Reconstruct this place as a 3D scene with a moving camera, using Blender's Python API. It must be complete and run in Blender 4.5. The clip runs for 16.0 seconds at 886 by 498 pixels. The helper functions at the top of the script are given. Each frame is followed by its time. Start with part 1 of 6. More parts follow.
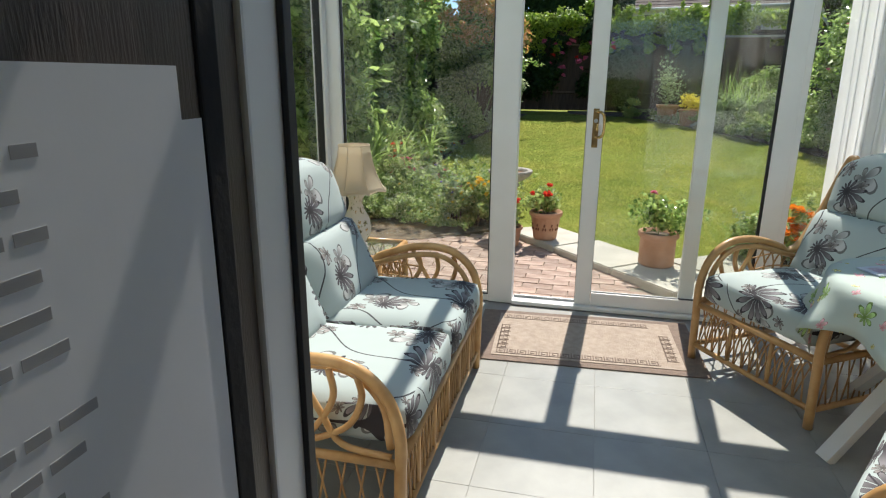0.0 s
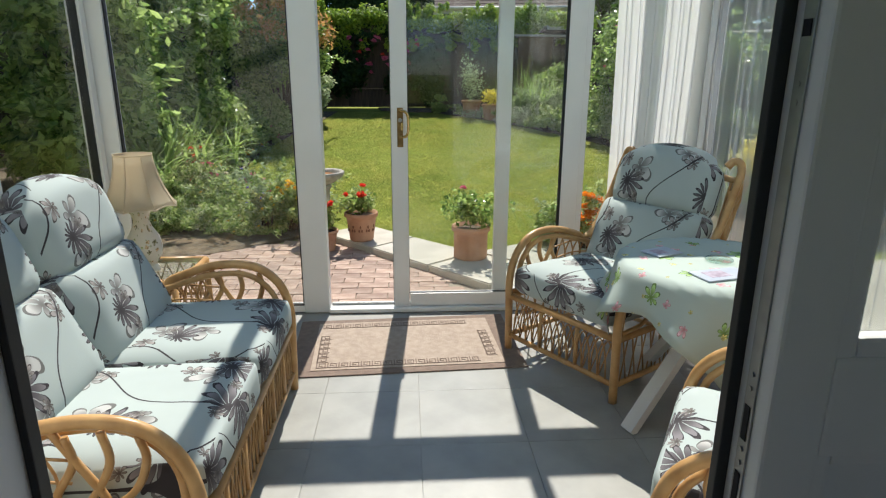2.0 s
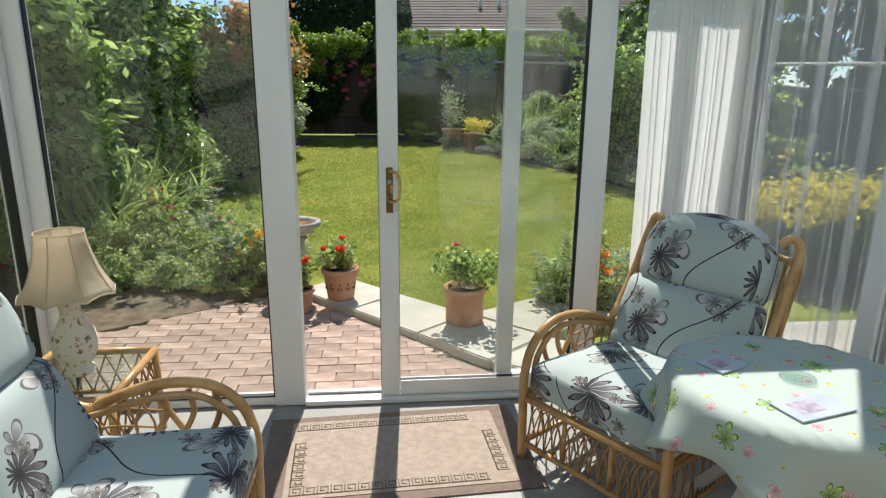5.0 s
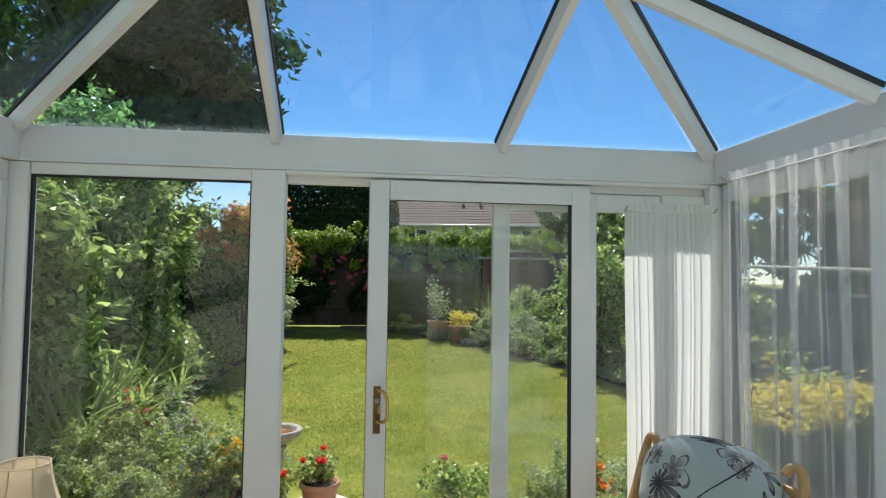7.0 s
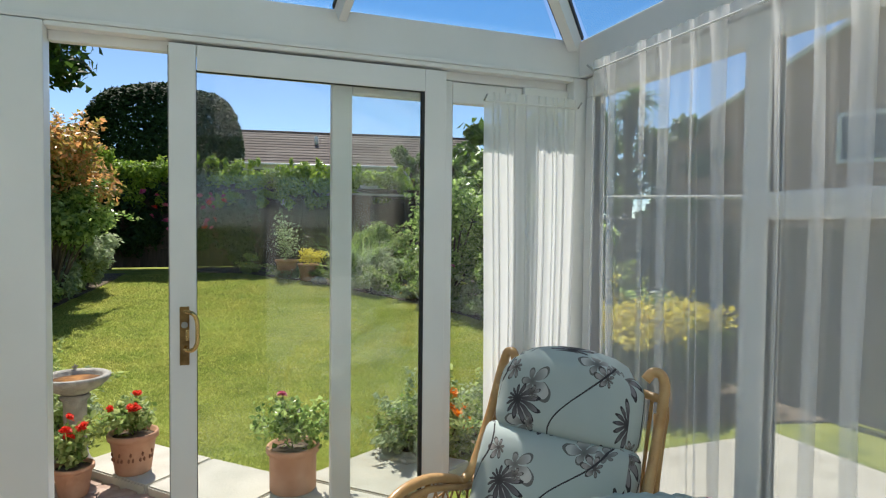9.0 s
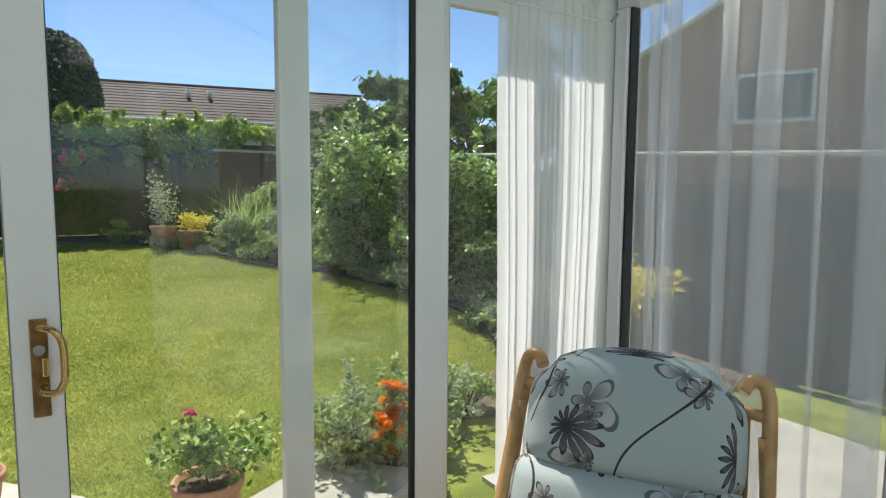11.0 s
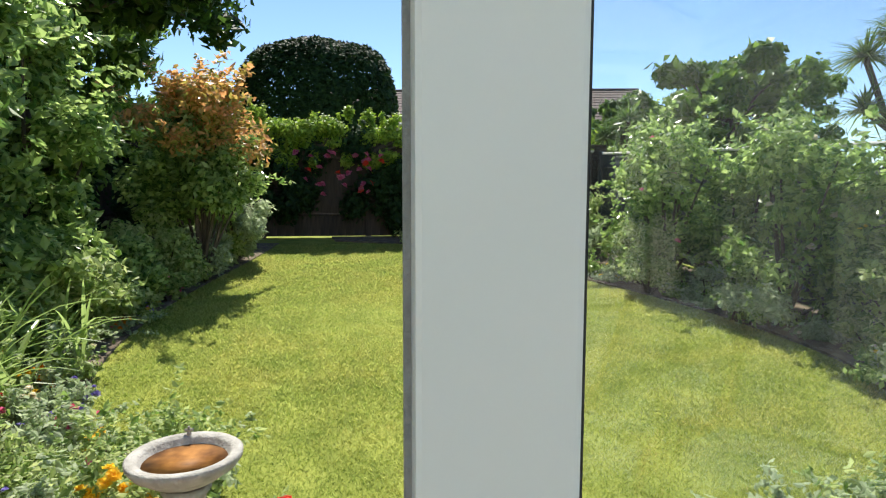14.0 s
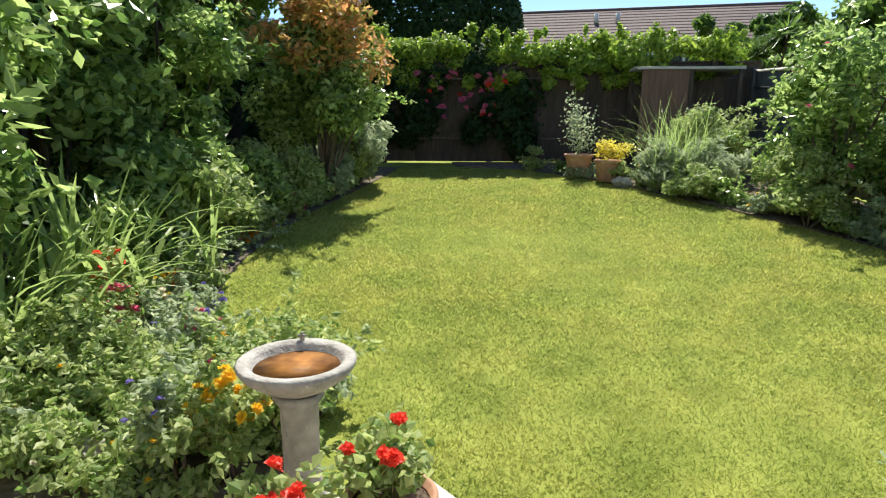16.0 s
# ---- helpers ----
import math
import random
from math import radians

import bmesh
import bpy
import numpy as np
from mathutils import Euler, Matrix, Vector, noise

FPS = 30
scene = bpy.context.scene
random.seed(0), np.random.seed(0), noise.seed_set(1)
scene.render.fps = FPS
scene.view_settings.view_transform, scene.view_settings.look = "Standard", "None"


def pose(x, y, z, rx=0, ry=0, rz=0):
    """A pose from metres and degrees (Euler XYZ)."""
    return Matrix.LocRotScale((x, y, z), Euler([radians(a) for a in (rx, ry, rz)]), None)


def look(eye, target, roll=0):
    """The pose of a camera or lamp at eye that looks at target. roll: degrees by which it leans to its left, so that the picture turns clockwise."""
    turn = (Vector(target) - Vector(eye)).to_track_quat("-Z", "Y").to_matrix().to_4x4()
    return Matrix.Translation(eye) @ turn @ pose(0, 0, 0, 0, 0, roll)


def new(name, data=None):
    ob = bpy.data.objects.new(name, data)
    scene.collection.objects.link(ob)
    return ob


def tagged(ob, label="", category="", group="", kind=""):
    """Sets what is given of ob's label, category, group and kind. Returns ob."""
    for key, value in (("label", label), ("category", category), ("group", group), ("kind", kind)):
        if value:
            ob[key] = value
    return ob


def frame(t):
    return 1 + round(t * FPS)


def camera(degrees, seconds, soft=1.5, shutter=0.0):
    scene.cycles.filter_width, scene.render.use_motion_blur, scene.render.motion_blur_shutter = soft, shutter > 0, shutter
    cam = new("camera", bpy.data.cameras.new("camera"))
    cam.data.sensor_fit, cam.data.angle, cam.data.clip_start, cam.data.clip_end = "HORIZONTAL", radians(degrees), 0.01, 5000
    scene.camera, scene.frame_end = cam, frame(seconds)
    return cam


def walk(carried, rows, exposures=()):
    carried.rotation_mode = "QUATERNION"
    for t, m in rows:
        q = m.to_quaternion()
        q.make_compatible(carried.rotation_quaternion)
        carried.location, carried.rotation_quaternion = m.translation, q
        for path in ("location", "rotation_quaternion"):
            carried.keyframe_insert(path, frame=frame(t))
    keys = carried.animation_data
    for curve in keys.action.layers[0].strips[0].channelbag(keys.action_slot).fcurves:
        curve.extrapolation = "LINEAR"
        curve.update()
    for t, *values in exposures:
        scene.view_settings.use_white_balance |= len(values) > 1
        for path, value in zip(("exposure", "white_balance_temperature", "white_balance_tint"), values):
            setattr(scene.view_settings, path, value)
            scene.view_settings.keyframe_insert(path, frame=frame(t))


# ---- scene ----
cam = camera(71.8, 16.0, soft=1.2)
PATH = [
    (0, (0.035, 0.102, 1.257), (-0.415, 1.974, 0.714), 0.4),
    (0.5, (0.003, 0.060, 1.255), (-0.161, 1.978, 0.715), 0.3),
    (1, (-0.006, 0.071, 1.272), (-0.020, 1.995, 0.724), 0.3),
    (1.5, (0.042, 0.130, 1.286), (0.086, 2.049, 0.727), 0.3),
    (2, (0.082, 0.242, 1.270), (0.195, 2.162, 0.719), 0.2),
    (2.5, (0.114, 0.388, 1.263), (0.265, 2.304, 0.709), 0.3),
    (3, (0.092, 0.537, 1.251), (0.253, 2.453, 0.700), 0.6),
    (3.2, (0.070, 0.624, 1.278), (0.238, 2.535, 0.712), 0.6),
    (5.5, (-0.001, 0.816, 1.459), (0.212, 2.761, 1.044), 0.7),
    (6, (-0.026, 0.812, 1.524), (0.219, 2.790, 1.354), 0.9),
    (6.5, (-0.043, 0.805, 1.580), (0.208, 2.789, 1.634), 0.8),
    (7, (-0.010, 0.828, 1.573), (0.236, 2.810, 1.672), 0.8),
    (7.5, (0.006, 0.845, 1.535), (0.254, 2.827, 1.641), 0.9),
    (8, (0.102, 0.906, 1.451), (0.437, 2.875, 1.547), 0.8),
    (8.5, (0.138, 0.996, 1.417), (0.625, 2.935, 1.367), 0.7),
    (9, (0.147, 1.243, 1.386), (0.846, 3.116, 1.315), 0.6),
    (9.2, (0.143, 1.324, 1.381), (0.977, 3.141, 1.314), 0.6),
    (11.3, (0.098, 2.255, 1.360), (1.131, 3.955, 1.152), 0.5),
    (11.5, (0.083, 2.377, 1.355), (1.056, 4.112, 1.144), 0.5),
    (12, (0.051, 2.635, 1.353), (0.912, 4.428, 1.142), 0.4),
    (12.5, (0.017, 2.843, 1.394), (0.728, 4.702, 1.193), 0.7),
    (13, (-0.058, 3.105, 1.410), (0.534, 5.004, 1.210), 0.5),
    (13.5, (-0.053, 3.248, 1.381), (0.458, 5.172, 1.185), 0.1),
    (14, (-0.027, 3.290, 1.389), (0.236, 5.263, 1.193), 0.1),
    (14.5, (-0.041, 3.340, 1.365), (-0.009, 5.330, 1.171), -0.1),
    (15, (-0.064, 3.437, 1.317), (-0.173, 5.424, 1.121), -0.2),
    (15.5, (-0.062, 3.547, 1.265), (-0.190, 5.521, 0.970), -0.1),
    (16, (-0.056, 3.590, 1.232), (-0.174, 5.544, 0.823), 0.1),
]
EXPOSURES = [(0, 0.54), (3, 0.42), (6, 0.50), (9, 0.5), (12.5, 0.66), (14.5, 0.88), (16, 0.88)]
walk(cam, [(t, look(eye, target, roll)) for t, eye, target, roll in PATH], EXPOSURES)

# ---- light ----
SUN_EL, SUN_AZ = radians(55.3), radians(3.0)
world = bpy.data.worlds.new("world")
scene.world = world
world.use_nodes = True
wn = world.node_tree
sky = wn.nodes.new("ShaderNodeTexSky")
sky.sky_type, sky.sun_disc = "NISHITA", False
sky.sun_elevation, sky.sun_rotation = SUN_EL, SUN_AZ
sky.air_density, sky.dust_density, sky.ozone_density, sky.altitude = 1.0, 0.05, 4.0, 1800.0
wn.links.new(sky.outputs["Color"], wn.nodes["Background"].inputs["Color"])
wn.nodes["Background"].inputs["Strength"].default_value = 0.108
sun = new("sun", bpy.data.lights.new("sun", "SUN"))
sun.data.energy, sun.data.angle, sun.data.color = 4.3, radians(0.55), (1.0, 0.95, 0.86)
sun.matrix_world = look((0, 0, 0), (-math.sin(SUN_AZ) * math.cos(SUN_EL), -math.cos(SUN_AZ) * math.cos(SUN_EL), -math.sin(SUN_EL)))

# ---- plan ----
F = -0.06            # conservatory floor
W = 3.585            # inner face of the garden front
XL, XR = -1.50, 1.68  # inner faces of the side walls
HY0, HY1 = 0.75, 1.02  # house wall
EAVE = 2.206
PATIO, LAWN = -0.10, -0.12
FENCE_Y, FENCE_X = 14.3, 5.1


def ground_z(y):
    """The lawn climbs gently from the paving to the far fence."""
    return LAWN + 0.074 * min(max(y - 5.5, 0.0), 8.8)


def plot(x, y):
    """From the drawn garden plan to metres: the plot draws in towards its far end."""
    s = np.interp(y, [5.5, 16.3, 17.3], [0.967, 0.785, 0.782])
    near = y < 5.5
    return np.where(near, 0.98 * x, s * x), np.where(near, 3.6 + 0.96 * (y - 3.6), 3.55 + s * (y - 3.56)), np.where(near, 1.0, s)


def plotted(pts):
    return [(float(a), float(b)) for a, b, _ in (plot(*q) for q in pts)]


BEYOND = Matrix.Translation((0.0, 3.55 - 0.782 * 3.56, 1.39 - 0.782 * 1.268)) @ Matrix.Scale(0.782, 4)  # plan of the far gardens


# ---- materials ----
def nodes_of(name):
    m = bpy.data.materials.new(name)
    m.use_nodes = True
    return m, m.node_tree.nodes, m.node_tree.links, m.node_tree.nodes["Principled BSDF"]


def surface(name, dark, light, rough=0.5, scale=8.0, detail=6.0, bump=0.1, bump_scale=60.0, metal=0.0, vary=0.0, stretch=(1, 1, 1), island=0.0, spec=0.5):
    """Two-scale noise between two colours, a fine bump, and tone that varies from piece to piece."""
    m, n, l, b = nodes_of(name)
    co = n.new("ShaderNodeTexCoord")
    mp = n.new("ShaderNodeMapping")
    mp.inputs["Scale"].default_value = stretch
    l.new(co.outputs["Object"], mp.inputs["Vector"])
    big = n.new("ShaderNodeTexNoise")
    big.inputs["Scale"].default_value, big.inputs["Detail"].default_value = scale, detail
    l.new(mp.outputs["Vector"], big.inputs["Vector"])
    ramp = n.new("ShaderNodeMapRange")
    ramp.inputs["From Min"].default_value, ramp.inputs["From Max"].default_value = 0.3, 0.7
    l.new(big.outputs["Fac"], ramp.inputs["Value"])
    mix = n.new("ShaderNodeMix")
    mix.data_type = "RGBA"
    mix.inputs["A"].default_value, mix.inputs["B"].default_value = (*dark, 1), (*light, 1)
    l.new(ramp.outputs["Result"], mix.inputs["Factor"])
    colour = mix.outputs["Result"]
    if vary or island:
        hsv = n.new("ShaderNodeHueSaturation")
        mr = n.new("ShaderNodeMapRange")
        amount = vary or island
        mr.inputs["To Min"].default_value, mr.inputs["To Max"].default_value = 1 - amount, 1 + amount
        if vary:
            l.new(n.new("ShaderNodeObjectInfo").outputs["Random"], mr.inputs["Value"])
        else:
            l.new(n.new("ShaderNodeNewGeometry").outputs["Random Per Island"], mr.inputs["Value"])
        l.new(mr.outputs["Result"], hsv.inputs["Value"])
        l.new(colour, hsv.inputs["Color"])
        colour = hsv.outputs["Color"]
    l.new(colour, b.inputs["Base Color"])
    b.inputs["Roughness"].default_value, b.inputs["Metallic"].default_value = rough, metal
    b.inputs["Specular IOR Level"].default_value = spec
    if bump:
        fine = n.new("ShaderNodeTexNoise")
        fine.inputs["Scale"].default_value, fine.inputs["Detail"].default_value = bump_scale, 4.0
        l.new(mp.outputs["Vector"], fine.inputs["Vector"])
        bp = n.new("ShaderNodeBump")
        bp.inputs["Strength"].default_value, bp.inputs["Distance"].default_value = bump, 0.01
        l.new(fine.outputs["Fac"], bp.inputs["Height"])
        l.new(bp.outputs["Normal"], b.inputs["Normal"])
    return m


def leafy(name, dark, light, rough=0.45, through_light=0.55, spec=0.5, drift=None):
    """Leaves: each its own tone, partly letting light through; drift: a second pair of tones in soft patches."""
    m, n, l, b = nodes_of(name)
    geo = n.new("ShaderNodeNewGeometry")
    mix = n.new("ShaderNodeMix")
    mix.data_type = "RGBA"
    mix.inputs["A"].default_value, mix.inputs["B"].default_value = (*dark, 1), (*light, 1)
    l.new(geo.outputs["Random Per Island"], mix.inputs["Factor"])
    tone = mix.outputs["Result"]
    if drift:
        dry = n.new("ShaderNodeMix")
        dry.data_type = "RGBA"
        dry.inputs["A"].default_value, dry.inputs["B"].default_value = (*drift[0], 1), (*drift[1], 1)
        l.new(geo.outputs["Random Per Island"], dry.inputs["Factor"])
        cloud = n.new("ShaderNodeTexNoise")
        cloud.inputs["Scale"].default_value, cloud.inputs["Detail"].default_value, cloud.inputs["Roughness"].default_value = 1.6, 8.0, 0.72
        l.new(n.new("ShaderNodeTexCoord").outputs["Object"], cloud.inputs["Vector"])
        span = n.new("ShaderNodeMapRange")
        span.inputs["From Min"].default_value, span.inputs["From Max"].default_value = 0.43, 0.60
        l.new(cloud.outputs["Fac"], span.inputs["Value"])
        both = n.new("ShaderNodeMix")
        both.data_type = "RGBA"
        l.new(span.outputs["Result"], both.inputs["Factor"])
        l.new(tone, both.inputs["A"])
        l.new(dry.outputs["Result"], both.inputs["B"])
        tone = both.outputs["Result"]
    l.new(tone, b.inputs["Base Color"])
    b.inputs["Roughness"].default_value = rough
    b.inputs["Specular IOR Level"].default_value = spec
    tr = n.new("ShaderNodeBsdfTranslucent")
    l.new(tone, tr.inputs["Color"])
    sh = n.new("ShaderNodeMixShader")
    sh.inputs["Fac"].default_value = through_light
    l.new(b.outputs["BSDF"], sh.inputs[1])
    l.new(tr.outputs["BSDF"], sh.inputs[2])
    l.new(sh.outputs["Shader"], n["Material Output"].inputs["Surface"])
    return m


def glazing(name, tint, haze=0.03):
    """Thin clear pane: see-through with a faint mirror and a film of dirt."""
    m, n, l, b = nodes_of(name)
    clear = n.new("ShaderNodeBsdfTransparent")
    clear.inputs["Color"].default_value = (*tint, 1)
    gloss = n.new("ShaderNodeBsdfGlossy")
    gloss.inputs["Roughness"].default_value = 0.02
    edge = n.new("ShaderNodeLayerWeight")
    edge.inputs["Blend"].default_value = 0.5
    steep = n.new("ShaderNodeMath")
    steep.operation = "POWER"
    steep.inputs[1].default_value = 5.0
    l.new(edge.outputs["Facing"], steep.inputs[0])
    grow = n.new("ShaderNodeMath")
    grow.operation = "MULTIPLY_ADD"
    grow.inputs[1].default_value, grow.inputs[2].default_value = 0.75, 0.03
    l.new(steep.outputs[0], grow.inputs[0])
    sh = n.new("ShaderNodeMixShader")
    l.new(grow.outputs[0], sh.inputs["Fac"])
    l.new(clear.outputs["BSDF"], sh.inputs[1])
    l.new(gloss.outputs["BSDF"], sh.inputs[2])
    film = n.new("ShaderNodeBsdfDiffuse")
    film.inputs["Color"].default_value = (0.8, 0.83, 0.85, 1)
    noise_ = n.new("ShaderNodeTexNoise")
    noise_.inputs["Scale"].default_value, noise_.inputs["Detail"].default_value = 1.7, 5.0
    l.new(n.new("ShaderNodeTexCoord").outputs["Object"], noise_.inputs["Vector"])
    mr = n.new("ShaderNodeMapRange")
    mr.inputs["From Min"].default_value, mr.inputs["From Max"].default_value = 0.45, 0.75
    mr.inputs["To Max"].default_value = haze
    l.new(noise_.outputs["Fac"], mr.inputs["Value"])
    out = n.new("ShaderNodeMixShader")
    l.new(mr.outputs["Result"], out.inputs["Fac"])
    l.new(sh.outputs["Shader"], out.inputs[1])
    l.new(film.outputs["BSDF"], out.inputs[2])
    l.new(out.outputs["Shader"], n["Material Output"].inputs["Surface"])
    return m


def fabric(name, ground, inks, cell=3.5, size=0.40, petals=13.0, stems=True, sheer=0.0):
    """Woven cloth with scattered flower heads, leaves and thin stems printed on it."""
    m, n, l, b = nodes_of(name)
    uv = n.new("ShaderNodeUVMap")

    def math_(op, a, c=None):
        q = n.new("ShaderNodeMath")
        q.operation = op
        for i, v in enumerate((a, c)):
            if v is None:
                continue
            if isinstance(v, (int, float)):
                q.inputs[i].default_value = v
            else:
                l.new(v, q.inputs[i])
        return q.outputs[0]

    base = n.new("ShaderNodeTexNoise")
    base.inputs["Scale"].default_value = 6.0
    l.new(uv.outputs["UV"], base.inputs["Vector"])
    col = n.new("ShaderNodeMix")
    col.data_type = "RGBA"
    col.inputs["A"].default_value, col.inputs["B"].default_value = (*ground, 1), (*[c * 0.9 for c in ground], 1)
    l.new(base.outputs["Fac"], col.inputs["Factor"])
    colour = col.outputs["Result"]
    warp = n.new("ShaderNodeTexNoise")
    warp.inputs["Scale"].default_value = 9.0
    l.new(uv.outputs["UV"], warp.inputs["Vector"])
    wv = n.new("ShaderNodeVectorMath")
    wv.operation = "SCALE"
    l.new(warp.outputs["Color"], wv.inputs[0])
    wv.inputs["Scale"].default_value = 0.035
    bent = n.new("ShaderNodeVectorMath")
    l.new(uv.outputs["UV"], bent.inputs[0])
    l.new(wv.outputs["Vector"], bent.inputs[1])
    layers = [(cell * 1.35, size * 0.80, 5.0, inks[1], 3.7), (cell, size, petals, inks[0], 0.0), (cell * 1.7, size * 0.55, 7.0, inks[2], 8.1)]
    for sc, r0, pet, ink, off in layers:
        mp = n.new("ShaderNodeMapping")
        mp.inputs["Location"].default_value = (off, off * 0.7, 0)
        l.new(bent.outputs["Vector"], mp.inputs["Vector"])
        vo = n.new("ShaderNodeTexVoronoi")
        vo.voronoi_dimensions = "2D"
        vo.inputs["Scale"].default_value, vo.inputs["Randomness"].default_value = sc, 0.75
        l.new(mp.outputs["Vector"], vo.inputs["Vector"])
        d = n.new("ShaderNodeVectorMath")
        d.operation = "SUBTRACT"
        l.new(mp.outputs["Vector"], d.inputs[0])
        l.new(vo.outputs["Position"], d.inputs[1])
        sp = n.new("ShaderNodeSeparateXYZ")
        l.new(d.outputs["Vector"], sp.inputs["Vector"])
        ang = math_("ARCTAN2", sp.outputs["Y"], sp.outputs["X"])
        lobes = math_("ABSOLUTE", math_("SINE", math_("MULTIPLY", ang, pet / 2)))
        sepc = n.new("ShaderNodeSeparateColor")
        l.new(vo.outputs["Color"], sepc.inputs["Color"])
        reach = math_("MULTIPLY", math_("ADD", math_("MULTIPLY", lobes, 0.62), 0.38), math_("MULTIPLY", math_("ADD", math_("MULTIPLY", sepc.outputs["Red"], 0.6), 0.6), r0))
        lean = math_("ADD", math_("MULTIPLY", math_("SINE", math_("ADD", ang, math_("MULTIPLY", sepc.outputs["Green"], 6.283))), 0.34), 0.80)
        reach = math_("MULTIPLY", reach, lean)
        rad = vo.outputs["Distance"]
        inside = math_("LESS_THAN", rad, reach)
        vein = math_("GREATER_THAN", math_("ABSOLUTE", math_("SINE", math_("ADD", math_("MULTIPLY", ang, pet / 2), 0.0))), 0.22)
        rays = math_("MULTIPLY", inside, math_("MAXIMUM", vein, math_("LESS_THAN", rad, r0 * 0.16)))
        mx = n.new("ShaderNodeMix")
        mx.data_type = "RGBA"
        l.new(rays, mx.inputs["Factor"])
        l.new(colour, mx.inputs["A"])
        tone = n.new("ShaderNodeMix")
        tone.data_type = "RGBA"
        tone.inputs["A"].default_value, tone.inputs["B"].default_value = (*ink, 1), (*[min(1, c * 2.6 + 0.10) for c in ink], 1)
        rim = math_("LESS_THAN", rad, math_("MULTIPLY", reach, 0.86))
        l.new(math_("MULTIPLY", math_("POWER", math_("DIVIDE", rad, r0 * 0.75), 1.5), rim), tone.inputs["Factor"])
        l.new(tone.outputs["Result"], mx.inputs["B"])
        colour = mx.outputs["Result"]
    if stems:
        no = n.new("ShaderNodeTexNoise")
        no.inputs["Scale"].default_value, no.inputs["Detail"].default_value = 2.1, 0.0
        l.new(uv.outputs["UV"], no.inputs["Vector"])
        line = math_("LESS_THAN", math_("ABSOLUTE", math_("SUBTRACT", no.outputs["Fac"], 0.5)), 0.0042)
        mx = n.new("ShaderNodeMix")
        mx.data_type = "RGBA"
        l.new(line, mx.inputs["Factor"])
        l.new(colour, mx.inputs["A"])
        mx.inputs["B"].default_value = (*inks[0], 1)
        colour = mx.outputs["Result"]
    l.new(colour, b.inputs["Base Color"])
    b.inputs["Roughness"].default_value = 0.85
    b.inputs["Specular IOR Level"].default_value = 0.2
    weave = n.new("ShaderNodeTexNoise")
    weave.inputs["Scale"].default_value = 320.0
    l.new(uv.outputs["UV"], weave.inputs["Vector"])
    bp = n.new("ShaderNodeBump")
    bp.inputs["Strength"].default_value, bp.inputs["Distance"].default_value = 0.15, 0.004
    l.new(weave.outputs["Fac"], bp.inputs["Height"])
    l.new(bp.outputs["Normal"], b.inputs["Normal"])
    return m


def sheer_cloth(name, colour, cover):
    m, n, l, b = nodes_of(name)
    dif = n.new("ShaderNodeBsdfDiffuse")
    dif.inputs["Color"].default_value = (*colour, 1)
    tr = n.new("ShaderNodeBsdfTranslucent")
    tr.inputs["Color"].default_value = (*colour, 1)
    both = n.new("ShaderNodeMixShader")
    both.inputs["Fac"].default_value = 0.55
    l.new(dif.outputs["BSDF"], both.inputs[1])
    l.new(tr.outputs["BSDF"], both.inputs[2])
    clear = n.new("ShaderNodeBsdfTransparent")
    mixer = n.new("ShaderNodeMixShader")
    mixer.inputs["Fac"].default_value = cover
    l.new(clear.outputs["BSDF"], mixer.inputs[1])
    l.new(both.outputs["Shader"], mixer.inputs[2])
    l.new(mixer.outputs["Shader"], n["Material Output"].inputs["Surface"])
    return m


UPVC = surface("white_upvc", (0.74, 0.745, 0.73), (0.80, 0.80, 0.79), rough=0.32, scale=3.0, bump=0.02)
BRUSH_GREY = surface("grey_brush", (0.24, 0.24, 0.235), (0.34, 0.34, 0.33), rough=0.8, scale=60, bump=0.3, bump_scale=300)
GASKET = surface("black_gasket", (0.012, 0.014, 0.016), (0.02, 0.022, 0.024), rough=0.6, bump=0.05)
GLASS = glazing("window_glass", (0.965, 0.98, 0.97), 0.05)
ROOF_GLASS = glazing("roof_glass", (0.74, 0.925, 0.985), 0.03)
BRASS = surface("worn_brass", (0.55, 0.36, 0.13), (0.75, 0.55, 0.25), rough=0.22, scale=30, bump=0.03, metal=1.0)
BRONZE = surface("dark_bronze", (0.16, 0.10, 0.045), (0.34, 0.22, 0.09), rough=0.3, scale=40, bump=0.05, metal=1.0)
STEEL = surface("dull_steel", (0.30, 0.31, 0.31), (0.42, 0.43, 0.43), rough=0.4, scale=20, bump=0.05, metal=0.8)
CANE = surface("varnished_cane", (0.44, 0.235, 0.085), (0.62, 0.38, 0.165), rough=0.33, scale=14, bump=0.08, bump_scale=45, vary=0.12)
WEAVE = surface("thin_cane", (0.36, 0.19, 0.07), (0.52, 0.31, 0.13), rough=0.42, scale=20, bump=0.08)
CUSHION = fabric("flower_print_cloth", (0.47, 0.535, 0.52), ((0.055, 0.05, 0.055), (0.16, 0.16, 0.155), (0.10, 0.09, 0.085)))
TABLE_CLOTH = fabric("spring_flower_cloth", (0.50, 0.58, 0.535), ((0.15, 0.24, 0.07), (0.50, 0.22, 0.24), (0.36, 0.32, 0.10)), cell=4.2, size=0.20, petals=7.0, stems=False)
NET = sheer_cloth("white_voile", (0.95, 0.955, 0.96), 0.32)
NET_THICK = sheer_cloth("white_voile_folded", (0.95, 0.955, 0.96), 0.80)
SHADE = sheer_cloth("cream_silk", (0.80, 0.72, 0.58), 0.97)
